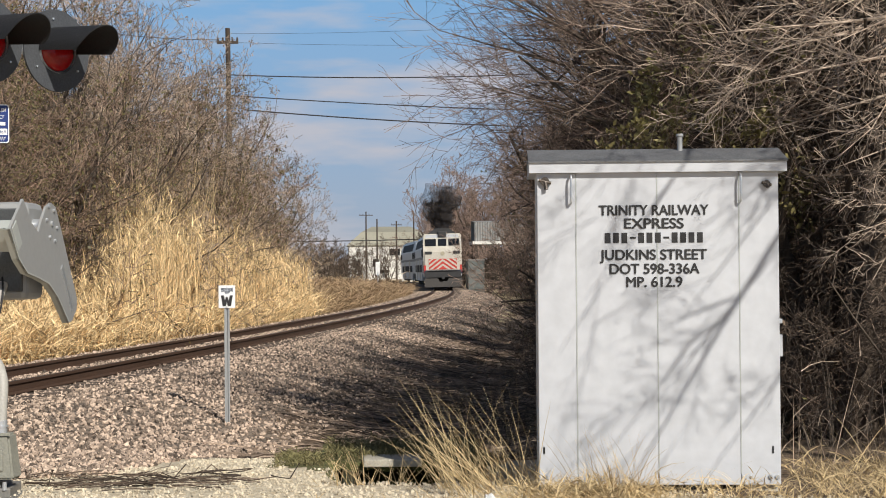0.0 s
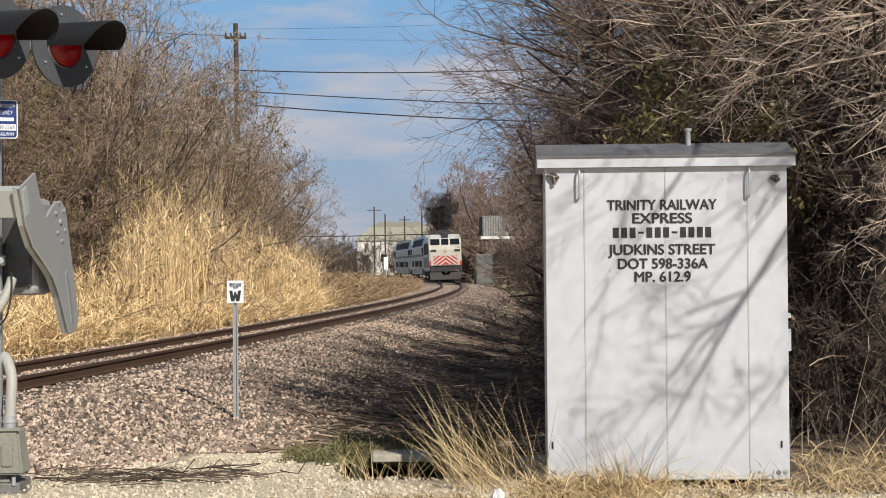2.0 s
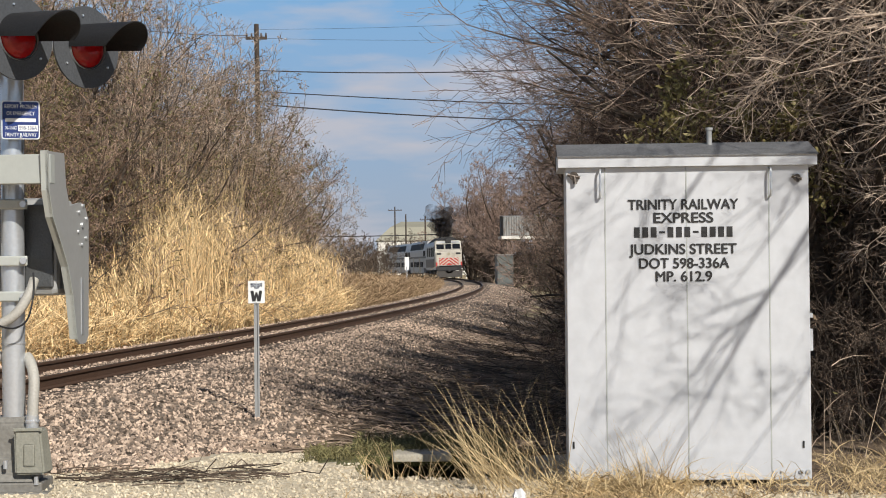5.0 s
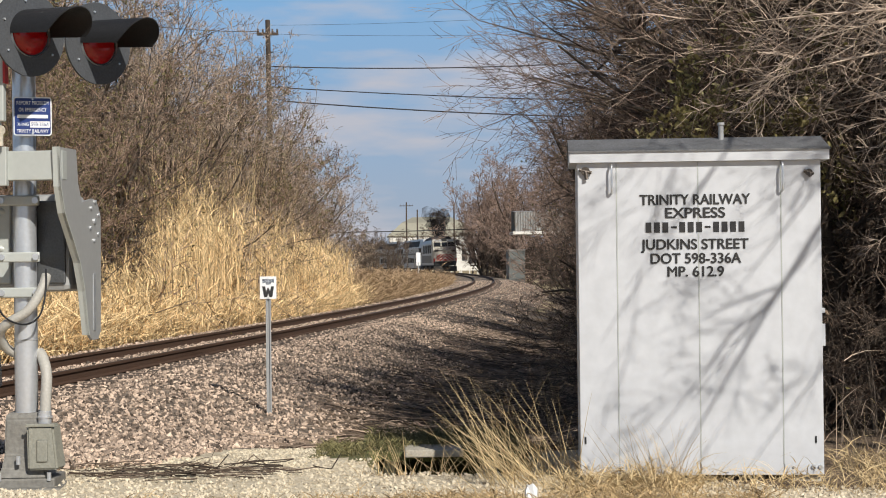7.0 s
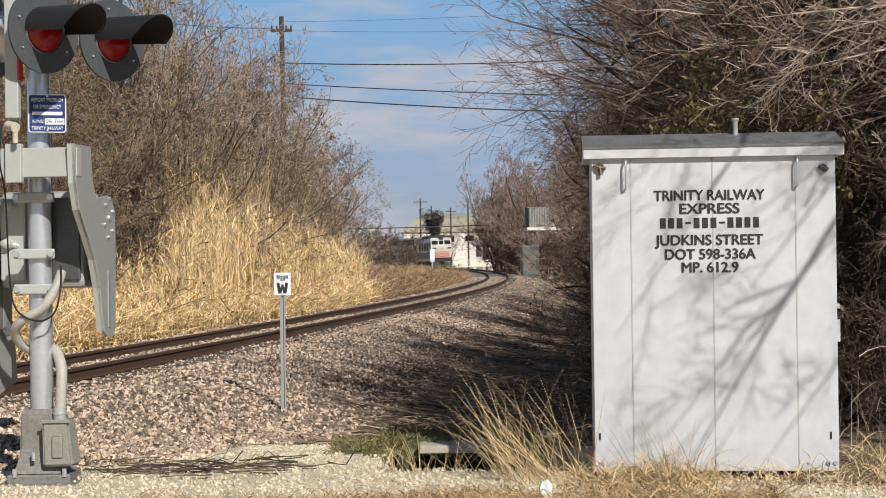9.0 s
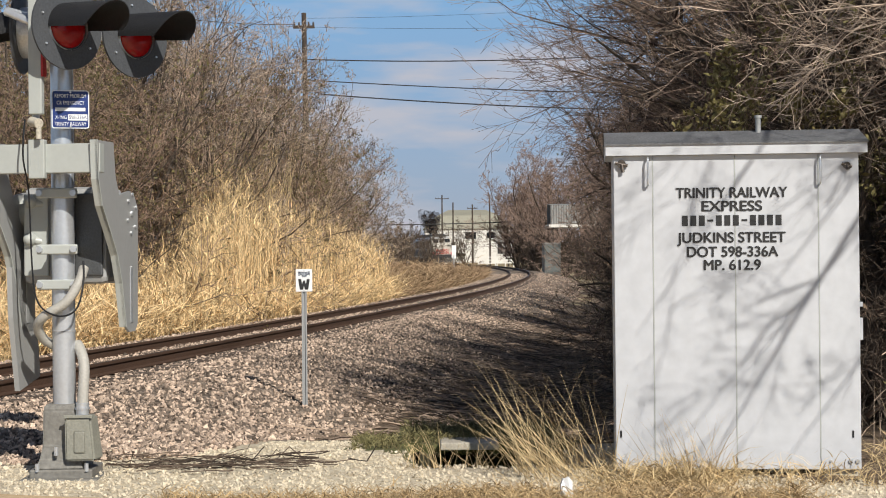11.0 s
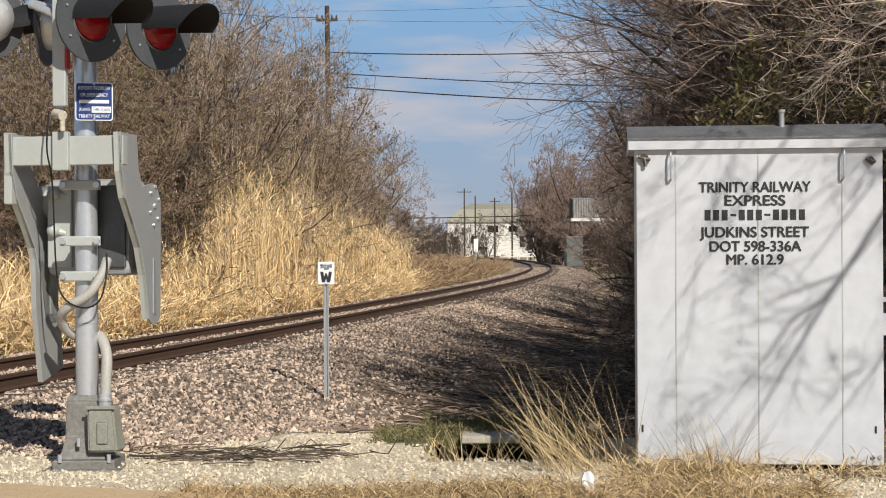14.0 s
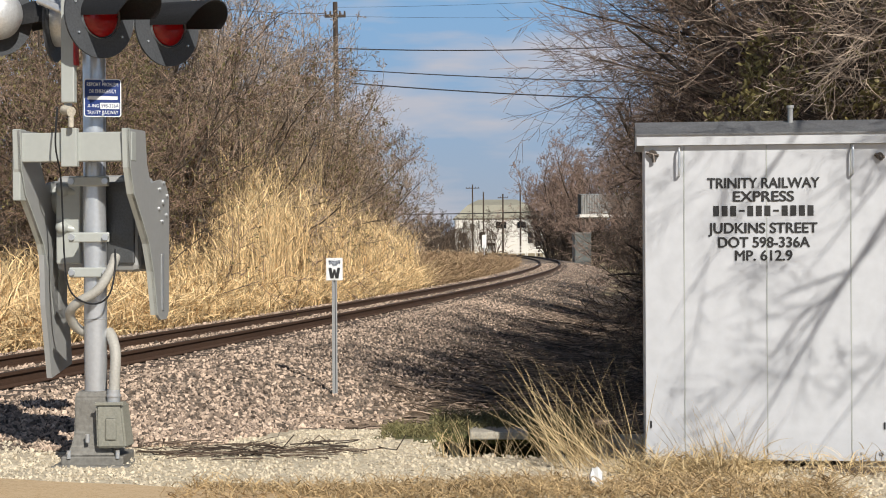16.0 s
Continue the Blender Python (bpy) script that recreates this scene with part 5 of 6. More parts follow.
def culvert():
    t = thing("culvert", pose(0.48, 13.62, 0.0, 0, 0, 0), "low stained concrete culvert head in the ditch", "culvert")
    bm = bmesh.new()
    box(bm, -0.26, 0.24, -0.05, 0.36, -0.055, 0.012, 0.012)
    part("cap_slab", bm, CONCRETE, t)
    bm = bmesh.new()      # turf grown over the pipe, uneven on top
    n, rows = 14, []
    for k in range(n):
        row = []
        for i in range(16):
            x, y = -0.62 + i * 0.093, 0.13 + k * 0.1
            row.append((bm.verts.new((x, y + 0.03 * math.sin(i * 1.9), -0.02 + 0.015 * math.sin(i * 1.3 + k))), bm.verts.new((x, y, -0.10 - 0.02 * math.sin(i * 2.3)))))
        rows.append(row)
    for a, b in zip(rows, rows[1:]):
        for i in range(15):
            bm.faces.new((a[i][0], a[i + 1][0], b[i + 1][0], b[i][0]))
            bm.faces.new((a[i][1], b[i][1], b[i + 1][1], a[i + 1][1]))
    for i in range(15):
        bm.faces.new((rows[0][i][0], rows[0][i][1], rows[0][i + 1][1], rows[0][i + 1][0]))
    part("turf_cover", bm, SOD, t, "mossy turf grown over the culvert")
    for x in (-0.44, 0.46):
        bm = bmesh.new()
        box(bm, x, x + 0.1, 0.3, 0.9, -0.5, -0.10, 0.01)
        part("side_wall", bm, CONCRETE, t)


culvert()


def sticks():
    rng2 = random.Random(31)
    lines = []
    for _ in range(120):
        x, y = rng2.gauss(-1.65, 0.42), rng2.gauss(12.25, 0.16)
        z = float(height(x, y)) + rng2.uniform(0.0, 0.05)
        a, ln = rng2.gauss(0.1, 0.5), rng2.uniform(0.1, 0.45)
        pts = [(x + math.cos(a) * ln * k / 3, y + math.sin(a) * ln * k / 3, z + rng2.uniform(0, 0.02) + (0.04 * k if rng2.random() < 0.05 else 0)) for k in range(4)]
        lines.append((pts, [rng2.uniform(0.002, 0.006)] * 4))
    v, f = tubes(lines, 5)
    tagged(new("fallen_twigs", mesh_arrays("fallen_twigs", v, f, TWIGDARK)), "heap of fallen twigs and dead stems on gravel", "twigs", kind="stuff")
    bm = bmesh.new()
    bmesh.ops.create_icosphere(bm, subdivisions=2, radius=0.08, matrix=pose(0.99, 10.36, 0.05))
    for v in bm.verts:
        q = v.co - Vector((0.99, 10.36, 0.05))
        k = 0.7 + 0.5 * noise.noise(q * 40)
        v.co = Vector((0.99, 10.36, 0.08)) + Vector((q.x * 0.8 * k, q.y * 0.7 * k, q.z * 1.2 * k))
    tagged(part("crumpled_paper", bm, SIGNWHITE), "crumpled white paper litter on dry grass", "litter")


sticks()

# ---- train ----
CREAMPAINT = shade("cream_white_train_paint", (0.52, 0.49, 0.43), 0.45, vary=0.22, scale=2.0, tint=(0.34, 0.30, 0.24))
NAVY = shade("dark_blue_train_paint", (0.02, 0.026, 0.05), 0.35, vary=0.15, scale=0.8)
SOOT = shade("sooty_black_metal", (0.03, 0.03, 0.032), 0.7, vary=0.3, scale=2)
DARKGLASS = shade("dark_window_glass", (0.012, 0.014, 0.017), 0.08, vary=0.1, bump=0)
TRAINRED = shade("red_stripe_paint", (0.50, 0.05, 0.04), 0.45, vary=0.12, scale=1)
PLOW = shade("dusty_grey_plow", (0.075, 0.07, 0.066), 0.7, vary=0.2, scale=1)
COACHGLASS = shade("tinted_coach_glass", (0.014, 0.016, 0.02), 0.6, vary=0.1, bump=0, spec=0.1)
TANPAINT = shade("faded_tan_paint", (0.42, 0.38, 0.28), 0.5, vary=0.2, scale=3)
TRAINSILVER = shade("silver_train_side", (0.55, 0.57, 0.60), 0.4, 0.2, vary=0.1, scale=0.6)


def ride(s, base):
    """The pose of a vehicle whose rear end stands s metres along the line."""
    x0, y0, _ = on_track(s + base * 0.18)
    x1, y1, _ = on_track(s + base * 0.82)
    a = math.atan2(x1 - x0, y1 - y0)
    x, y = x0 - math.sin(a) * base * 0.18, y0 - math.cos(a) * base * 0.18
    return pose(x, y, RAIL_Z + CANT / 2, 0, -1.2, -math.degrees(a))


def prism(bm, section, y0, y1):
    a, b = [bm.verts.new((x, y0, z)) for x, z in section], [bm.verts.new((x, y1, z)) for x, z in section]
    n = len(section)
    bm.faces.new(a), bm.faces.new(b[::-1])
    for i in range(n):
        bm.faces.new((a[i], b[i], b[(i + 1) % n], a[(i + 1) % n]))
    return bm


def bogie(t, y):
    bm = bmesh.new()
    box(bm, -1.2, 1.2, y - 1.7, y + 1.7, 0.35, 0.85, 0.05)
    g = part("bogie", bm, SOOT, t, "black bogie frame")
    for dy in (-1.2, 1.2):
        for x in (-0.75, 0.75):
            bm = bmesh.new()
            rod(bm, (x - 0.06, y + dy, 0.47), (x + 0.06, y + dy, 0.47), 0.46, sides=24)
            part("wheel", bm, SOOT, g)


def locomotive():
    t = thing("locomotive", Matrix(), "white and dark blue diesel locomotive with red chevrons on its nose", "locomotive")
    bm = bmesh.new()
    prism(bm, [(-1.5, 1.0), (1.5, 1.0), (1.5, 3.9), (1.25, 4.35), (-1.25, 4.35), (-1.5, 3.9)], 0.55, 17.4)
    part("body", bm, TRAINSILVER, t, "silver-white hood")
    bm = bmesh.new()      # cab front, sloped at the windows
    sec = [(0.0, 1.25), (0.0, 2.95), (0.35, 3.3), (0.55, 4.1), (0.9, 4.42), (2.6, 4.46), (2.6, 1.25)]
    a, b = [bm.verts.new((-1.53, y, z)) for y, z in sec], [bm.verts.new((1.53, y, z)) for y, z in sec]
    bm.faces.new(a), bm.faces.new(b[::-1])
    for i in range(len(sec)):
        bm.faces.new((a[i], b[i], b[(i + 1) % len(sec)], a[(i + 1) % len(sec)]))
    bmesh.ops.bevel(bm, geom=[e for e in bm.edges if abs(e.verts[0].co.x) > 1.5 and abs(e.verts[1].co.x) > 1.5 and e.verts[0].co.x * e.verts[1].co.x > 0], offset=0.10, segments=2, affect="EDGES")
    cab = part("cab", bm, CREAMPAINT, t, "cream-white cab")
    tilt = math.degrees(math.atan2(0.2, 0.8))
    for x0, x1 in ((-1.38, -0.5), (-0.34, 0.34), (0.5, 1.38)):
        bm = bmesh.new()
        box(bm, x0, x1, -0.02, 0.02, -0.29, 0.29, 0.03, pose(0, 0.43, 3.72, -tilt))
        part("windscreen", bm, DARKGLASS, cab, "dark windscreen")
    for x in (-1.12, 1.12):
        bm = bmesh.new()
        box(bm, x - 0.27, x + 0.27, -0.05, 0.02, 2.78, 3.0, 0.03)
        part("light_cluster", bm, SOOT, cab, "dark headlight cluster")
    bm = bmesh.new()
    rod(bm, (0, -0.03, 2.82), (0, 0.1, 2.82), 0.17, sides=20)
    part("emblem", bm, TANPAINT, cab, "round faded emblem")
    bm = bmesh.new()
    box(bm, -0.34, 0.34, 0.42, 1.2, 4.12, 4.62, 0.08)
    part("headlight_housing", bm, SOOT, cab, "black headlight housing above the windscreens")
    bm = bmesh.new()
    box(bm, -1.5, 1.5, -0.025, 0.3, 1.2, 1.5, 0.01)
    part("sill_band", bm, NAVY, cab, "dark blue band below the chevrons")
    bm = bmesh.new()
    box(bm, -1.12, 1.12, -0.03, 0.0, 1.55, 2.4)
    ch = part("chevron_panel", bm, TRAINRED, cab, "red panel with white chevrons")
    for k in range(5):
        top = 1.85 + k * 0.36
        bm = bmesh.new()
        for i in range(-12, 12):
            quad = []
            for x, up in ((i, 0), (i + 1, 0), (i + 1, 0.17), (i, 0.17)):
                x *= 1.1 / 12
                quad.append((x, min(max(top + up - 0.75 * abs(x), 1.56), 2.39)))
            if quad[3][1] - quad[0][1] + quad[2][1] - quad[1][1] > 0.01:
                bm.faces.new([bm.verts.new((x, -0.045, z)) for x, z in quad])
        bmesh.ops.remove_doubles(bm, verts=bm.verts, dist=0.001)
        part("chevron_stripe", bm, CREAMPAINT, ch)
    for x in (-1.44, 1.44):
        bm = bmesh.new()
        box(bm, x - 0.09, x + 0.09, -0.02, 0.4, 1.3, 1.9)
        part("corner_panel", bm, TRAINRED, cab, "red corner panel")
    bm = bmesh.new()
    box(bm, -1.15, 1.15, -0.12, 0.1, 1.42, 1.5, 0.01)
    part("step_edge", bm, SOOT, t)
    bm = bmesh.new()
    box(bm, -1.45, 1.45, -0.04, 0.8, 0.9, 1.42, 0.03)
    part("end_beam", bm, SOOT, t, "black end beam")
    bm = bmesh.new()
    rod(bm, (0, -0.45, 0.9), (0, 0.1, 0.9), 0.14, sides=12)
    part("coupler", bm, SOOT, t)
    bm = bmesh.new()
    sec = [(-1.5, 0.15), (1.5, 0.15), (1.5, 0.85), (0.45, 0.85), (0.3, 0.6), (-0.3, 0.6), (-0.45, 0.85), (-1.5, 0.85)]
    slab(bm, sec, 0.08, pose(0, -0.1, 0, 8))
    part("snow_plow", bm, PLOW, t, "dusty grey snow plow")
    bm = bmesh.new()
    prism(bm, [(-1.25, 4.36), (1.25, 4.36), (0.55, 4.85), (-0.55, 4.85)], 0.9, 16.5)
    part("roof", bm, SOOT, t, "sooty black roof")
    for x in (-1.51, 1.51):
        bm = bmesh.new()
        box(bm, x - 0.02, x + 0.02, 3.2, 17.2, 1.3, 2.3)
        part("side_stripe", bm, NAVY, t, "dark blue side band")
        for y in (3.4, 6.2, 9.4, 12.6):
            bm = bmesh.new()
            box(bm, x - 0.03, x + 0.03, y, y + 1.9, 2.6, 3.7, 0.02)
            part("grille", bm, SOOT, t, "sooty side grille")
        bm = bmesh.new()
        box(bm, x - 0.04, x + 0.04, 1.3, 2.5, 3.2, 3.9, 0.03)
        part("cab_window", bm, DARKGLASS, t)
    bm = bmesh.new()
    box(bm, -1.2, 1.2, 6.8, 11, 0.4, 1.1, 0.1)
    part("fuel_tank", bm, SOOT, t)
    bogie(t, 3.2), bogie(t, 14.5)
    return t


def coach():
    t = thing("bilevel_coach", Matrix(), "silver-white and dark blue double-deck passenger coach", "railway coach")
    L = 25.6
    mid = [(-1.5, 0.55), (1.5, 0.55), (1.5, 3.5), (1.15, 4.75), (-1.15, 4.75), (-1.5, 3.5)]
    bm = bmesh.new()
    prism(bm, mid, 3.2, L - 3.2)
    for y0, y1 in ((0.2, 3.2), (L - 3.2, L - 0.2)):
        prism(bm, [(-1.48, 1.2), (1.48, 1.2), (1.48, 3.5), (1.13, 4.7), (-1.13, 4.7), (-1.48, 3.5)], y0, y1)
    part("body", bm, TRAINSILVER, t)
    for x in (-1.5, 1.5):
        s = 1 if x > 0 else -1
        for k in range(10):
            bm = bmesh.new()
            y = 3.6 + k * 1.86
            box(bm, x - 0.03, x + 0.03, y, y + 1.4, 1.35, 2.05, 0.02)
            part("lower_window", bm, COACHGLASS, t)
        bm = bmesh.new()
        box(bm, -0.03, 0.03, 3.3, L - 3.3, -0.42, 0.42, 0.02, pose(1.335 * s, 0, 4.05, 0, -15.6 * s))
        part("upper_window_band", bm, COACHGLASS, t, "dark upper window band")
        bm = bmesh.new()
        box(bm, x - 0.025, x + 0.025, 0.3, L - 0.3, 2.5, 2.75)
        part("side_band", bm, NAVY, t, "dark blue side band")
        for y in (0.7, 2.0, L - 2.9, L - 1.6):
            bm = bmesh.new()
            box(bm, x - 0.03, x + 0.03, y, y + 0.95, 2.8, 3.45, 0.02)
            part("end_window", bm, COACHGLASS, t)
        for y in (7.5, 16.5):
            bm = bmesh.new()
            box(bm, x - 0.035, x + 0.035, y, y + 1.3, 0.62, 2.6, 0.02)
            part("door", bm, CREAMPAINT, t)
    bm = bmesh.new()
    box(bm, -0.55, 0.55, 0.05, 0.25, 1.2, 3.3, 0.03)
    part("gangway", bm, SOOT, t)
    bogie(t, 2.4), bogie(t, L - 2.4)
    return t


TRAIN = [(locomotive(), 0.0, 17.7)]
first_coach = coach()
TRAIN.append((first_coach, 18.2, 25.6))
TRAIN.append((copy_thing(first_coach, Matrix()), 44.3, 25.6))


def smoke_stuff():
    m = bpy.data.materials.new("thin_diesel_smoke")
    m.use_nodes = True
    n, l = m.node_tree.nodes, m.node_tree.links
    n.clear()
    out, mix = n.new("ShaderNodeOutputMaterial"), n.new("ShaderNodeMixShader")
    tr, df = n.new("ShaderNodeBsdfTransparent"), n.new("ShaderNodeBsdfDiffuse")
    df.inputs["Color"].default_value = (0.05, 0.045, 0.045, 1)
    tc, no, mr = n.new("ShaderNodeTexCoord"), n.new("ShaderNodeTexNoise"), n.new("ShaderNodeMapRange")
    no.inputs["Scale"].default_value, no.inputs["Detail"].default_value = 0.9, 4
    mr.inputs["From Min"].default_value, mr.inputs["From Max"].default_value = 0.36, 0.66
    mr.inputs["To Max"].default_value = 0.45
    l.new(tc.outputs["Object"], no.inputs["Vector"])
    l.new(no.outputs["Fac"], mr.inputs["Value"])
    l.new(mr.outputs[0], mix.inputs["Fac"])
    l.new(tr.outputs[0], mix.inputs[1])
    l.new(df.outputs[0], mix.inputs[2])
    l.new(mix.outputs[0], out.inputs["Surface"])
    return m


SMOKE = []
SMOKEMAT = smoke_stuff()
rng3 = random.Random(5)
for back, up, r in ((7.6, 5.1, 0.55), (8.2, 5.4, 0.7), (8.0, 5.9, 0.75), (8.9, 6.1, 0.95), (8.4, 6.7, 1.0), (9.8, 6.6, 1.1), (9.2, 7.3, 1.2), (10.4, 7.5, 1.3), (11.4, 7.9, 1.4)):
    bm = bmesh.new()
    bmesh.ops.create_icosphere(bm, subdivisions=3, radius=r)
    for v in bm.verts:
        v.co *= 1 + 0.9 * noise.noise(v.co * 1.6 / r + Vector((back, up, 0))) + 0.6 * noise.noise(v.co * 4.5 / r)
    ob = tagged(part("smoke_puff", bm, SMOKEMAT, None, "", True), "thin dark diesel smoke over the locomotive", "smoke", "exhaust smoke")
    SMOKE.append((ob, back, up, 0.0, rng3.uniform(-8, 8)))

# ---- distance ----
TANROOF = shade("faded_green_tan_roof", (0.31, 0.30, 0.24), 0.7, vary=0.12, scale=0.3)
FARWHITE = shade("white_plaster", (0.72, 0.70, 0.66), 0.8, vary=0.12, scale=0.4)
CORRUGATED = shade("pale_corrugated_sheet", (0.28, 0.28, 0.27), 0.5, 0.2, vary=0.12, scale=0.6)
POLEWOOD = shade("creosoted_pole_wood", (0.065, 0.048, 0.037), 0.85, vary=0.25, scale=3)
TEAL = shade("faded_blue_grey_container", (0.14, 0.155, 0.15), 0.6, vary=0.15, scale=0.8)


def warehouse():
    t = thing("warehouse", pose(11.5, 325, 0), "white warehouse with a faded tan-green hipped roof", "building")
    w, d = 9.0, 9.0
    bm = bmesh.new()
    box(bm, -w, w, 0, 2 * d, -1.5, 7.0)
    part("wall", bm, FARWHITE, t)
    bm = bmesh.new()
    lo = [bm.verts.new(q) for q in ((-w - 0.4, -0.4, 7.0), (w + 0.4, -0.4, 7.0), (w + 0.4, 2 * d + 0.4, 7.0), (-w - 0.4, 2 * d + 0.4, 7.0))]
    md = [bm.verts.new(q) for q in ((-w + 2.6, 2.6, 9.8), (w - 2.6, 2.6, 9.8), (w - 2.6, 2 * d - 2.6, 9.8), (-w + 2.6, 2 * d - 2.6, 9.8))]
    hi = [bm.verts.new(q) for q in ((-w + 5, d, 11.1), (w - 5, d, 11.1))]
    for k in range(4):
        bm.faces.new((lo[k], lo[(k + 1) % 4], md[(k + 1) % 4], md[k]))
    bm.faces.new((md[0], md[1], hi[1], hi[0])), bm.faces.new((md[2], md[3], hi[0], hi[1]))
    bm.faces.new((md[1], md[2], hi[1])), bm.faces.new((md[3], md[0], hi[0]))
    bm.faces.new(lo[::-1])
    part("roof", bm, TANROOF, t, "faded tan-green hipped roof")
    for x, z, a, b in ((-7.5, 3.2, 0.6, 0.8), (-3.5, 3.4, 0.6, 0.8), (0.4, 5.6, 1.1, 0.7), (4.6, 5.6, 0.9, 0.6), (6.4, 3.0, 0.5, 1.2), (8.0, 1.8, 0.6, 1.4)):
        bm = bmesh.new()
        box(bm, x - a, x + a, -0.12, 0.05, z - b, z + b, 0.03)
        wd = part("window", bm, SOOT if b > 1 else DARKGLASS, t, "dark window")
        bm = bmesh.new()
        box(bm, x - a - 0.15, x + a + 0.15, -0.2, 0.0, z - b - 0.2, z - b)
        part("sill", bm, FARWHITE, wd)


warehouse()


def side_shed():
    t = thing("trackside_shed", pose(16.3, 150, 0), "pale corrugated shed on a raised floor among trees", "shed")
    bm = bmesh.new()
    prev = None
    for k in range(60):
        x = -3.2 + k * 0.12
        y = 0.0 if k % 2 else 0.05
        cur = (bm.verts.new((x, y, 4.45)), bm.verts.new((x, y, 6.3)), bm.verts.new((x, 4, 4.45)), bm.verts.new((x, 4, 6.5)))
        if prev:
            bm.faces.new((prev[0], cur[0], cur[1], prev[1]))
            bm.faces.new((prev[1], cur[1], cur[3], prev[3]))
            bm.faces.new((prev[2], prev[3], cur[3], cur[2]))
            bm.faces.new((prev[0], prev[2], cur[2], cur[0]))
        prev = cur
    part("corrugated_wall", bm, CORRUGATED, t)
    bm = bmesh.new()
    box(bm, -3.4, 4.0, -0.3, 4.2, 4.15, 4.43)
    part("floor_edge", bm, FARWHITE, t, "white floor edge")
    for x in (-3.0, 0.3, 3.5):
        for y in (0.1, 3.9):
            bm = bmesh.new()
            box(bm, x - 0.12, x + 0.12, y - 0.1, y + 0.1, -0.8, 4.16)
            part("post", bm, POLEWOOD, t)
    c = thing("storage_container", pose(12.9, 146, 0), "faded blue-grey metal storage box beside the track", "container")
    bm = bmesh.new()
    box(bm, -0.75, 0.75, 0, 3, -0.6, 2.6, 0.03)
    part("body", bm, TEAL, c)
    bm = bmesh.new()
    box(bm, -0.8, 0.8, -0.06, 3.06, 2.58, 2.68, 0.02)
    part("lid", bm, CORRUGATED, c)


side_shed()


def utility_pole(x, y, top, arm=1.2, r=0.15, lean=0.0, label="tall brown wooden utility pole with a crossarm"):
    z = float(height(x, y))
    t = thing("utility_pole", pose(x, y, z, 0, lean), label, "utility pole", "utility poles")
    bm = bmesh.new()
    rod(bm, (0, 0, -0.5), (0, 0, top - z), r * 1.25, r * 0.8, 14)
    part("pole", bm, POLEWOOD, t, "", True)
    if arm:
        bm = bmesh.new()
        box(bm, -arm, arm, -0.18, -0.08, top - z - 0.75, top - z - 0.62)
        a = part("crossarm", bm, POLEWOOD, t)
        for k in (-0.9, -0.45, 0.45, 0.9):
            bm = bmesh.new()
            rod(bm, (arm * k, -0.13, top - z - 0.62), (arm * k, -0.13, top - z - 0.45), 0.05, 0.035, 8)
            part("insulator", bm, POLEWOOD, a)
    return t


utility_pole(-4.92, 75, 13.15, 0.5, 0.14, -0.6)
utility_pole(5.6, 300, 13.0, 1.3, 0.15)
utility_pole(6.9, 270, 10.6, 0.0, 0.14, label="plain dark wooden utility pole")
utility_pole(10.4, 275, 10.4, 0.9, 0.16)
utility_pole(12.3, 252, 10.9, 0.0, 0.13, label="tall dark wooden pole before the warehouse")
utility_pole(15.4, 255, 7.0, 0.0, 0.13, label="short dark wooden pole before the warehouse")


def wire(a, b, sag, r=0.02):
    pts = []
    for k in range(25):
        t = k / 24
        p = Vector(a).lerp(Vector(b), t)
        pts.append((p.x, p.y, p.z - sag * 4 * t * (1 - t)))
    v, f = tubes([(pts, [r] * 25)], 6)
    return tagged(new("overhead_wire", mesh_arrays("overhead_wire", v, f, SOOT)), "thin black overhead wire sagging between poles", "wire", "overhead wires")


wire((-4.9, 75, 10.95), (22, 71, 11.6), 0.55, 0.028)
wire((-4.6, 75, 9.95), (22, 71, 8.7), 0.25, 0.026)
wire((-4.3, 75, 9.3), (22, 71, 8.0), 0.35, 0.032)
wire((-4.9, 75, 12.9), (22, 71, 13.9), 0.4, 0.007)
wire((-5.4, 75, 12.5), (22, 71, 12.6), 0.4, 0.007)
wire((-5.6, 75, 12.6), (-14, 60, 11.6), 0.3, 0.02)
wire((-25, 200, 5.9), (14, 205, 5.9), 0.35, 0.07)


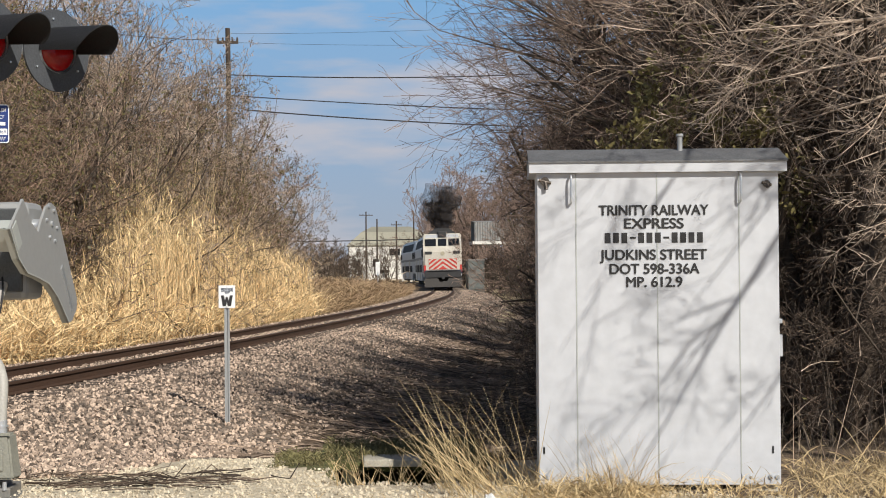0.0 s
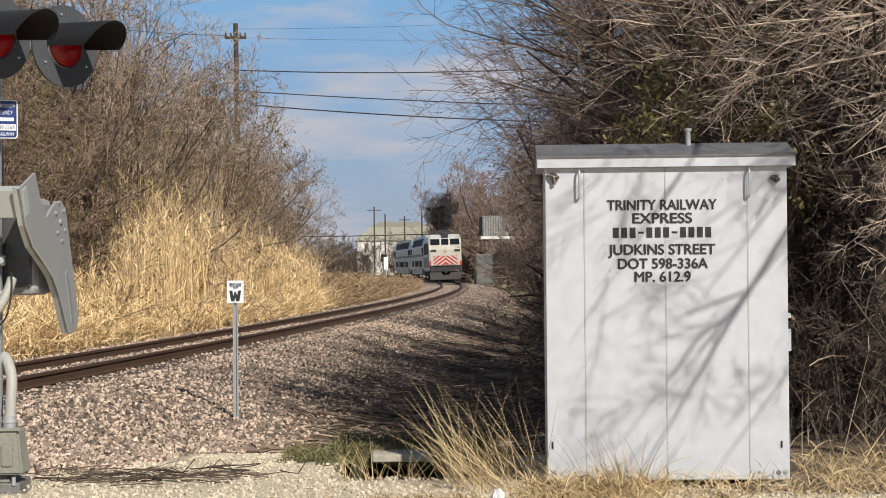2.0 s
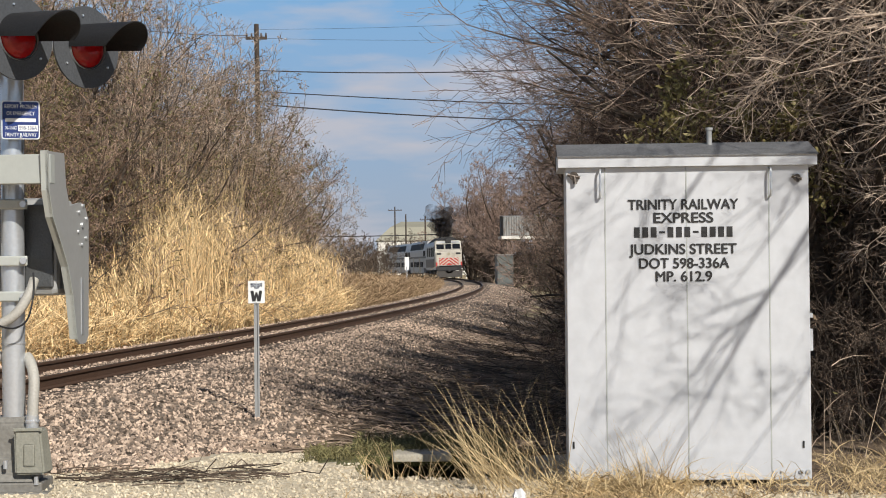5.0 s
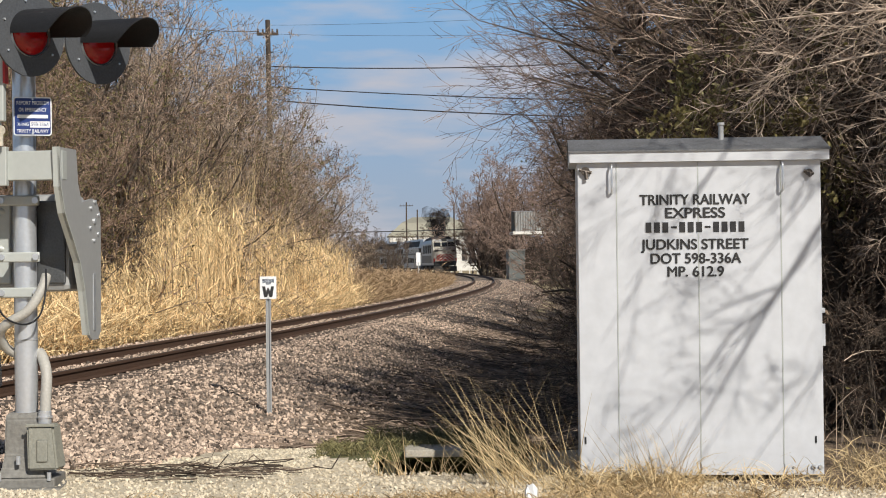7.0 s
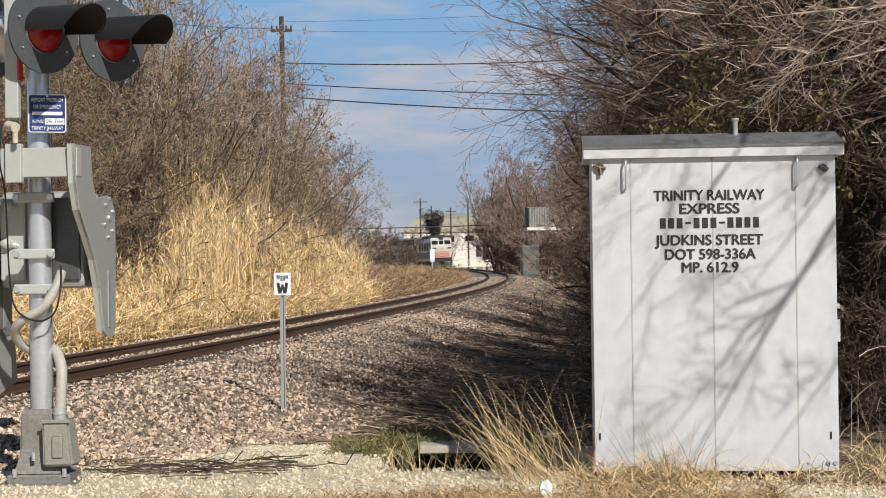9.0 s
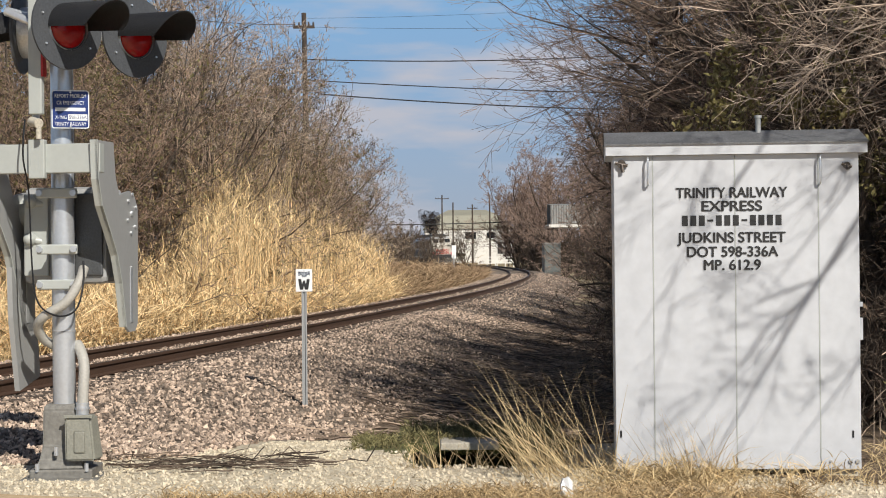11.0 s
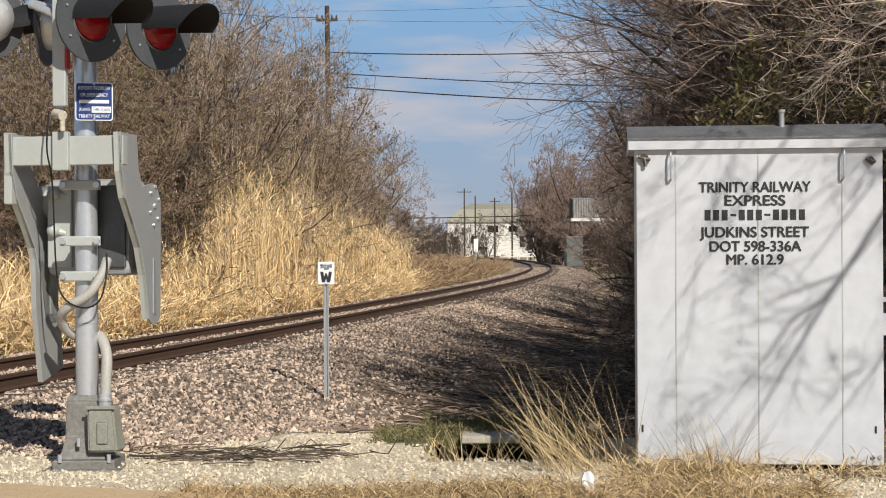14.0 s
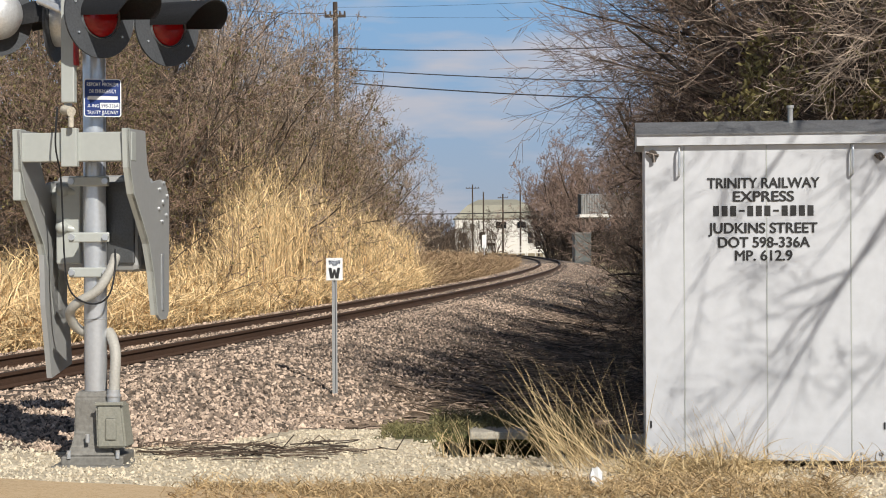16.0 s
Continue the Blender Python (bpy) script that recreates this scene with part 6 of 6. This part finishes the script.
def crossing_things():
    """Small things by the far crossing."""
    for x, y in ((11.0, 235), (14.0, 240)):
        t = thing("trackside_fence", pose(x, y, 0), "low white rail fence by the far crossing", "fence", "far crossing fences")
        for z in (0.35, 0.8, 1.25):
            bm = bmesh.new()
            box(bm, -1.3, 1.3, -0.05, 0.05, z - 0.08, z + 0.08)
            part("fence_rail", bm, FARWHITE, t)
        for px in (-1.25, 0, 1.25):
            bm = bmesh.new()
            box(bm, px - 0.07, px + 0.07, -0.08, 0.08, -0.3, 1.45)
            part("fence_post", bm, FARWHITE, t)
    t = thing("mile_marker", pose(3.75, 145, 0), "white trackside marker board on a post", "marker")
    bm = bmesh.new()
    box(bm, -0.2, 0.2, -0.03, 0.03, 1.3, 2.5, 0.02)
    part("board", bm, SIGNWHITE, t)
    bm = bmesh.new()
    rod(bm, (0, 0, -0.4), (0, 0, 1.6), 0.06)
    part("post", bm, STEEL, t)
    for x, y, w in ((8.7, 290, 1.0), (-3.0, 300, 2.4)):
        t = thing("parked_van", pose(x, y, 0), "white van parked beyond the weeds", "van", "parked vans")
        bm = bmesh.new()
        prism(bm, [(-w, 0.4), (w, 0.4), (w, 1.4), (w * 0.85, 2.1), (-w * 0.85, 2.1), (-w, 1.4)], 0, 4.2)
        part("body", bm, FARWHITE, t)
        bm = bmesh.new()
        box(bm, -w * 0.8, w * 0.8, -0.04, 0.02, 1.4, 1.95)
        part("rear_window", bm, DARKGLASS, t)
        for px in (-w * 0.8, w * 0.8):
            bm = bmesh.new()
            rod(bm, (px - 0.1, 0.8, 0.35), (px + 0.1, 0.8, 0.35), 0.36)
            part("wheel", bm, SOOT, t)


crossing_things()
FARTREES = [
    bare_tree(41, 7.5, 7, (9, 8, 6, 4), spread=0.8, twig=FARTWIG, thinnest=0.011, smooth=0.6, first=0.1, name="bare_tree", label="leafless brown tree beyond the bend"),
    bare_tree(42, 4.6, 6, (6, 5, 4, 3), spread=1.0, twig=TWIGDARK, thinnest=0.011, first=0.05, name="bare_bush", label="brown leafless bush beyond the weeds"),
]
plant(FARTREES, [
    (0, 13.8, 205, 1.4, 0), (0, 15.5, 200, 1.6, 90), (0, 15.4, 212, 1.3, 200), (0, 18.5, 185, 1.7, 40), (1, 14.6, 208, 1.3, 50), (1, 15, 195, 1.5, 10), (1, 17, 160, 1.2, 100), (1, 0.2, 150, 1.0, 0), (1, -1.6, 144, 1.05, 80), (1, 1.6, 158, 0.95, 150), (1, -0.6, 138, 0.9, 30),
    (1, 7.3, 285, 1.5, 60), (1, 9.4, 290, 1.6, 110), (1, 4.8, 290, 1.2, 20), (1, -2.2, 210, 1.3, 200), (1, 2.2, 215, 1.2, 250), (1, 16.2, 144, 0.9, 70), (1, 17.6, 128, 1.5, 140), (1, 11.9, 154, 0.72, 10), (1, 14.6, 139, 0.62, 70), (1, 15.6, 141, 0.9, 200), (0, 17.4, 144, 0.95, 20), (1, 13.6, 153, 0.9, 120), (1, 15.2, 156, 0.9, 310)], "trees beyond the bend")


def shade_tree():
    """The bare tree on the camera's side of the road, whose branches shade the signal case."""
    t = bare_tree(77, 11.0, 1, (4, 9, 6, 3), spread=0.55, rise=0.02, thick=0.016, first=0.72, thinnest=0.003, reach=0.5, smooth=0.5, shrink=(0.4, 0.24, 0.45, 0.5), limbs=(
        ((0, 0, 8.4), (-3.39, 0.34, 3.24), 0.062), ((0, 0, 9.9), (-3.9, 0.39, 3.9), 0.034), ((0, 0, 6.9), (-2.81, 0.28, 3.1), 0.036),
        ((0, 0, 9.4), (-3.75, 0.37, 4.5), 0.034), ((0, 0, 8.2), (-2.96, 0.29, 4.3), 0.036), ((0, 0, 10.4), (-4.0, 0.4, 4.9), 0.03), ((0, 0, 7.6), (-3.1, 0.2, 3.6), 0.026)), label="leafless roadside tree that shades the signal case")
    t.matrix_basis = pose(7.3, 7.4, 0)


shade_tree()


def far_woods():
    """A far low line of bare woods."""
    nr = np.random.default_rng(9)
    n = 9000
    a = nr.uniform(-0.5, 0.5, n)
    r = nr.uniform(480, 620, n)
    base = np.c_[np.sin(a) * r, np.cos(a) * r, np.zeros(n) - 1]
    up, lean = unit(nr, n, np.abs(nr.normal(0, 0.25, n)))
    v, f = ribbons(base, up, lean, nr.uniform(5, 11, n), nr.uniform(0.5, 1.4, n), 3, nr, nr.uniform(0, 0.4, n))
    tagged(new("far_woods", mesh_arrays("far_woods", v, f, TWIGDARK)), "distant line of bare brown woods", "woods", kind="stuff")


far_woods()


# ---- what moves ----
def motions():
    swing = ((0.0, 38), (1.0, 30), (2.0, 21), (3.0, 10), (3.6, 2), (4.2, 0), (8.0, 0), (16.0, 0))
    walk(GATE, [(t, GATE_HOME @ pose(0, 0, 0, a)) for t, a in swing])
    for ob, back, base in TRAIN:
        walk(ob, [(t, ride(115.0 + 11.7 * t + back, base)) for t in range(17)])
    for ob, back, up, rise, spin in SMOKE:
        rows = []
        for t in range(17):
            x, y, a = on_track(115.0 + 11.7 * t + back)
            rows.append((t, pose(x, y, up, 0, 0, spin * t)))
        walk(ob, rows)


motions()
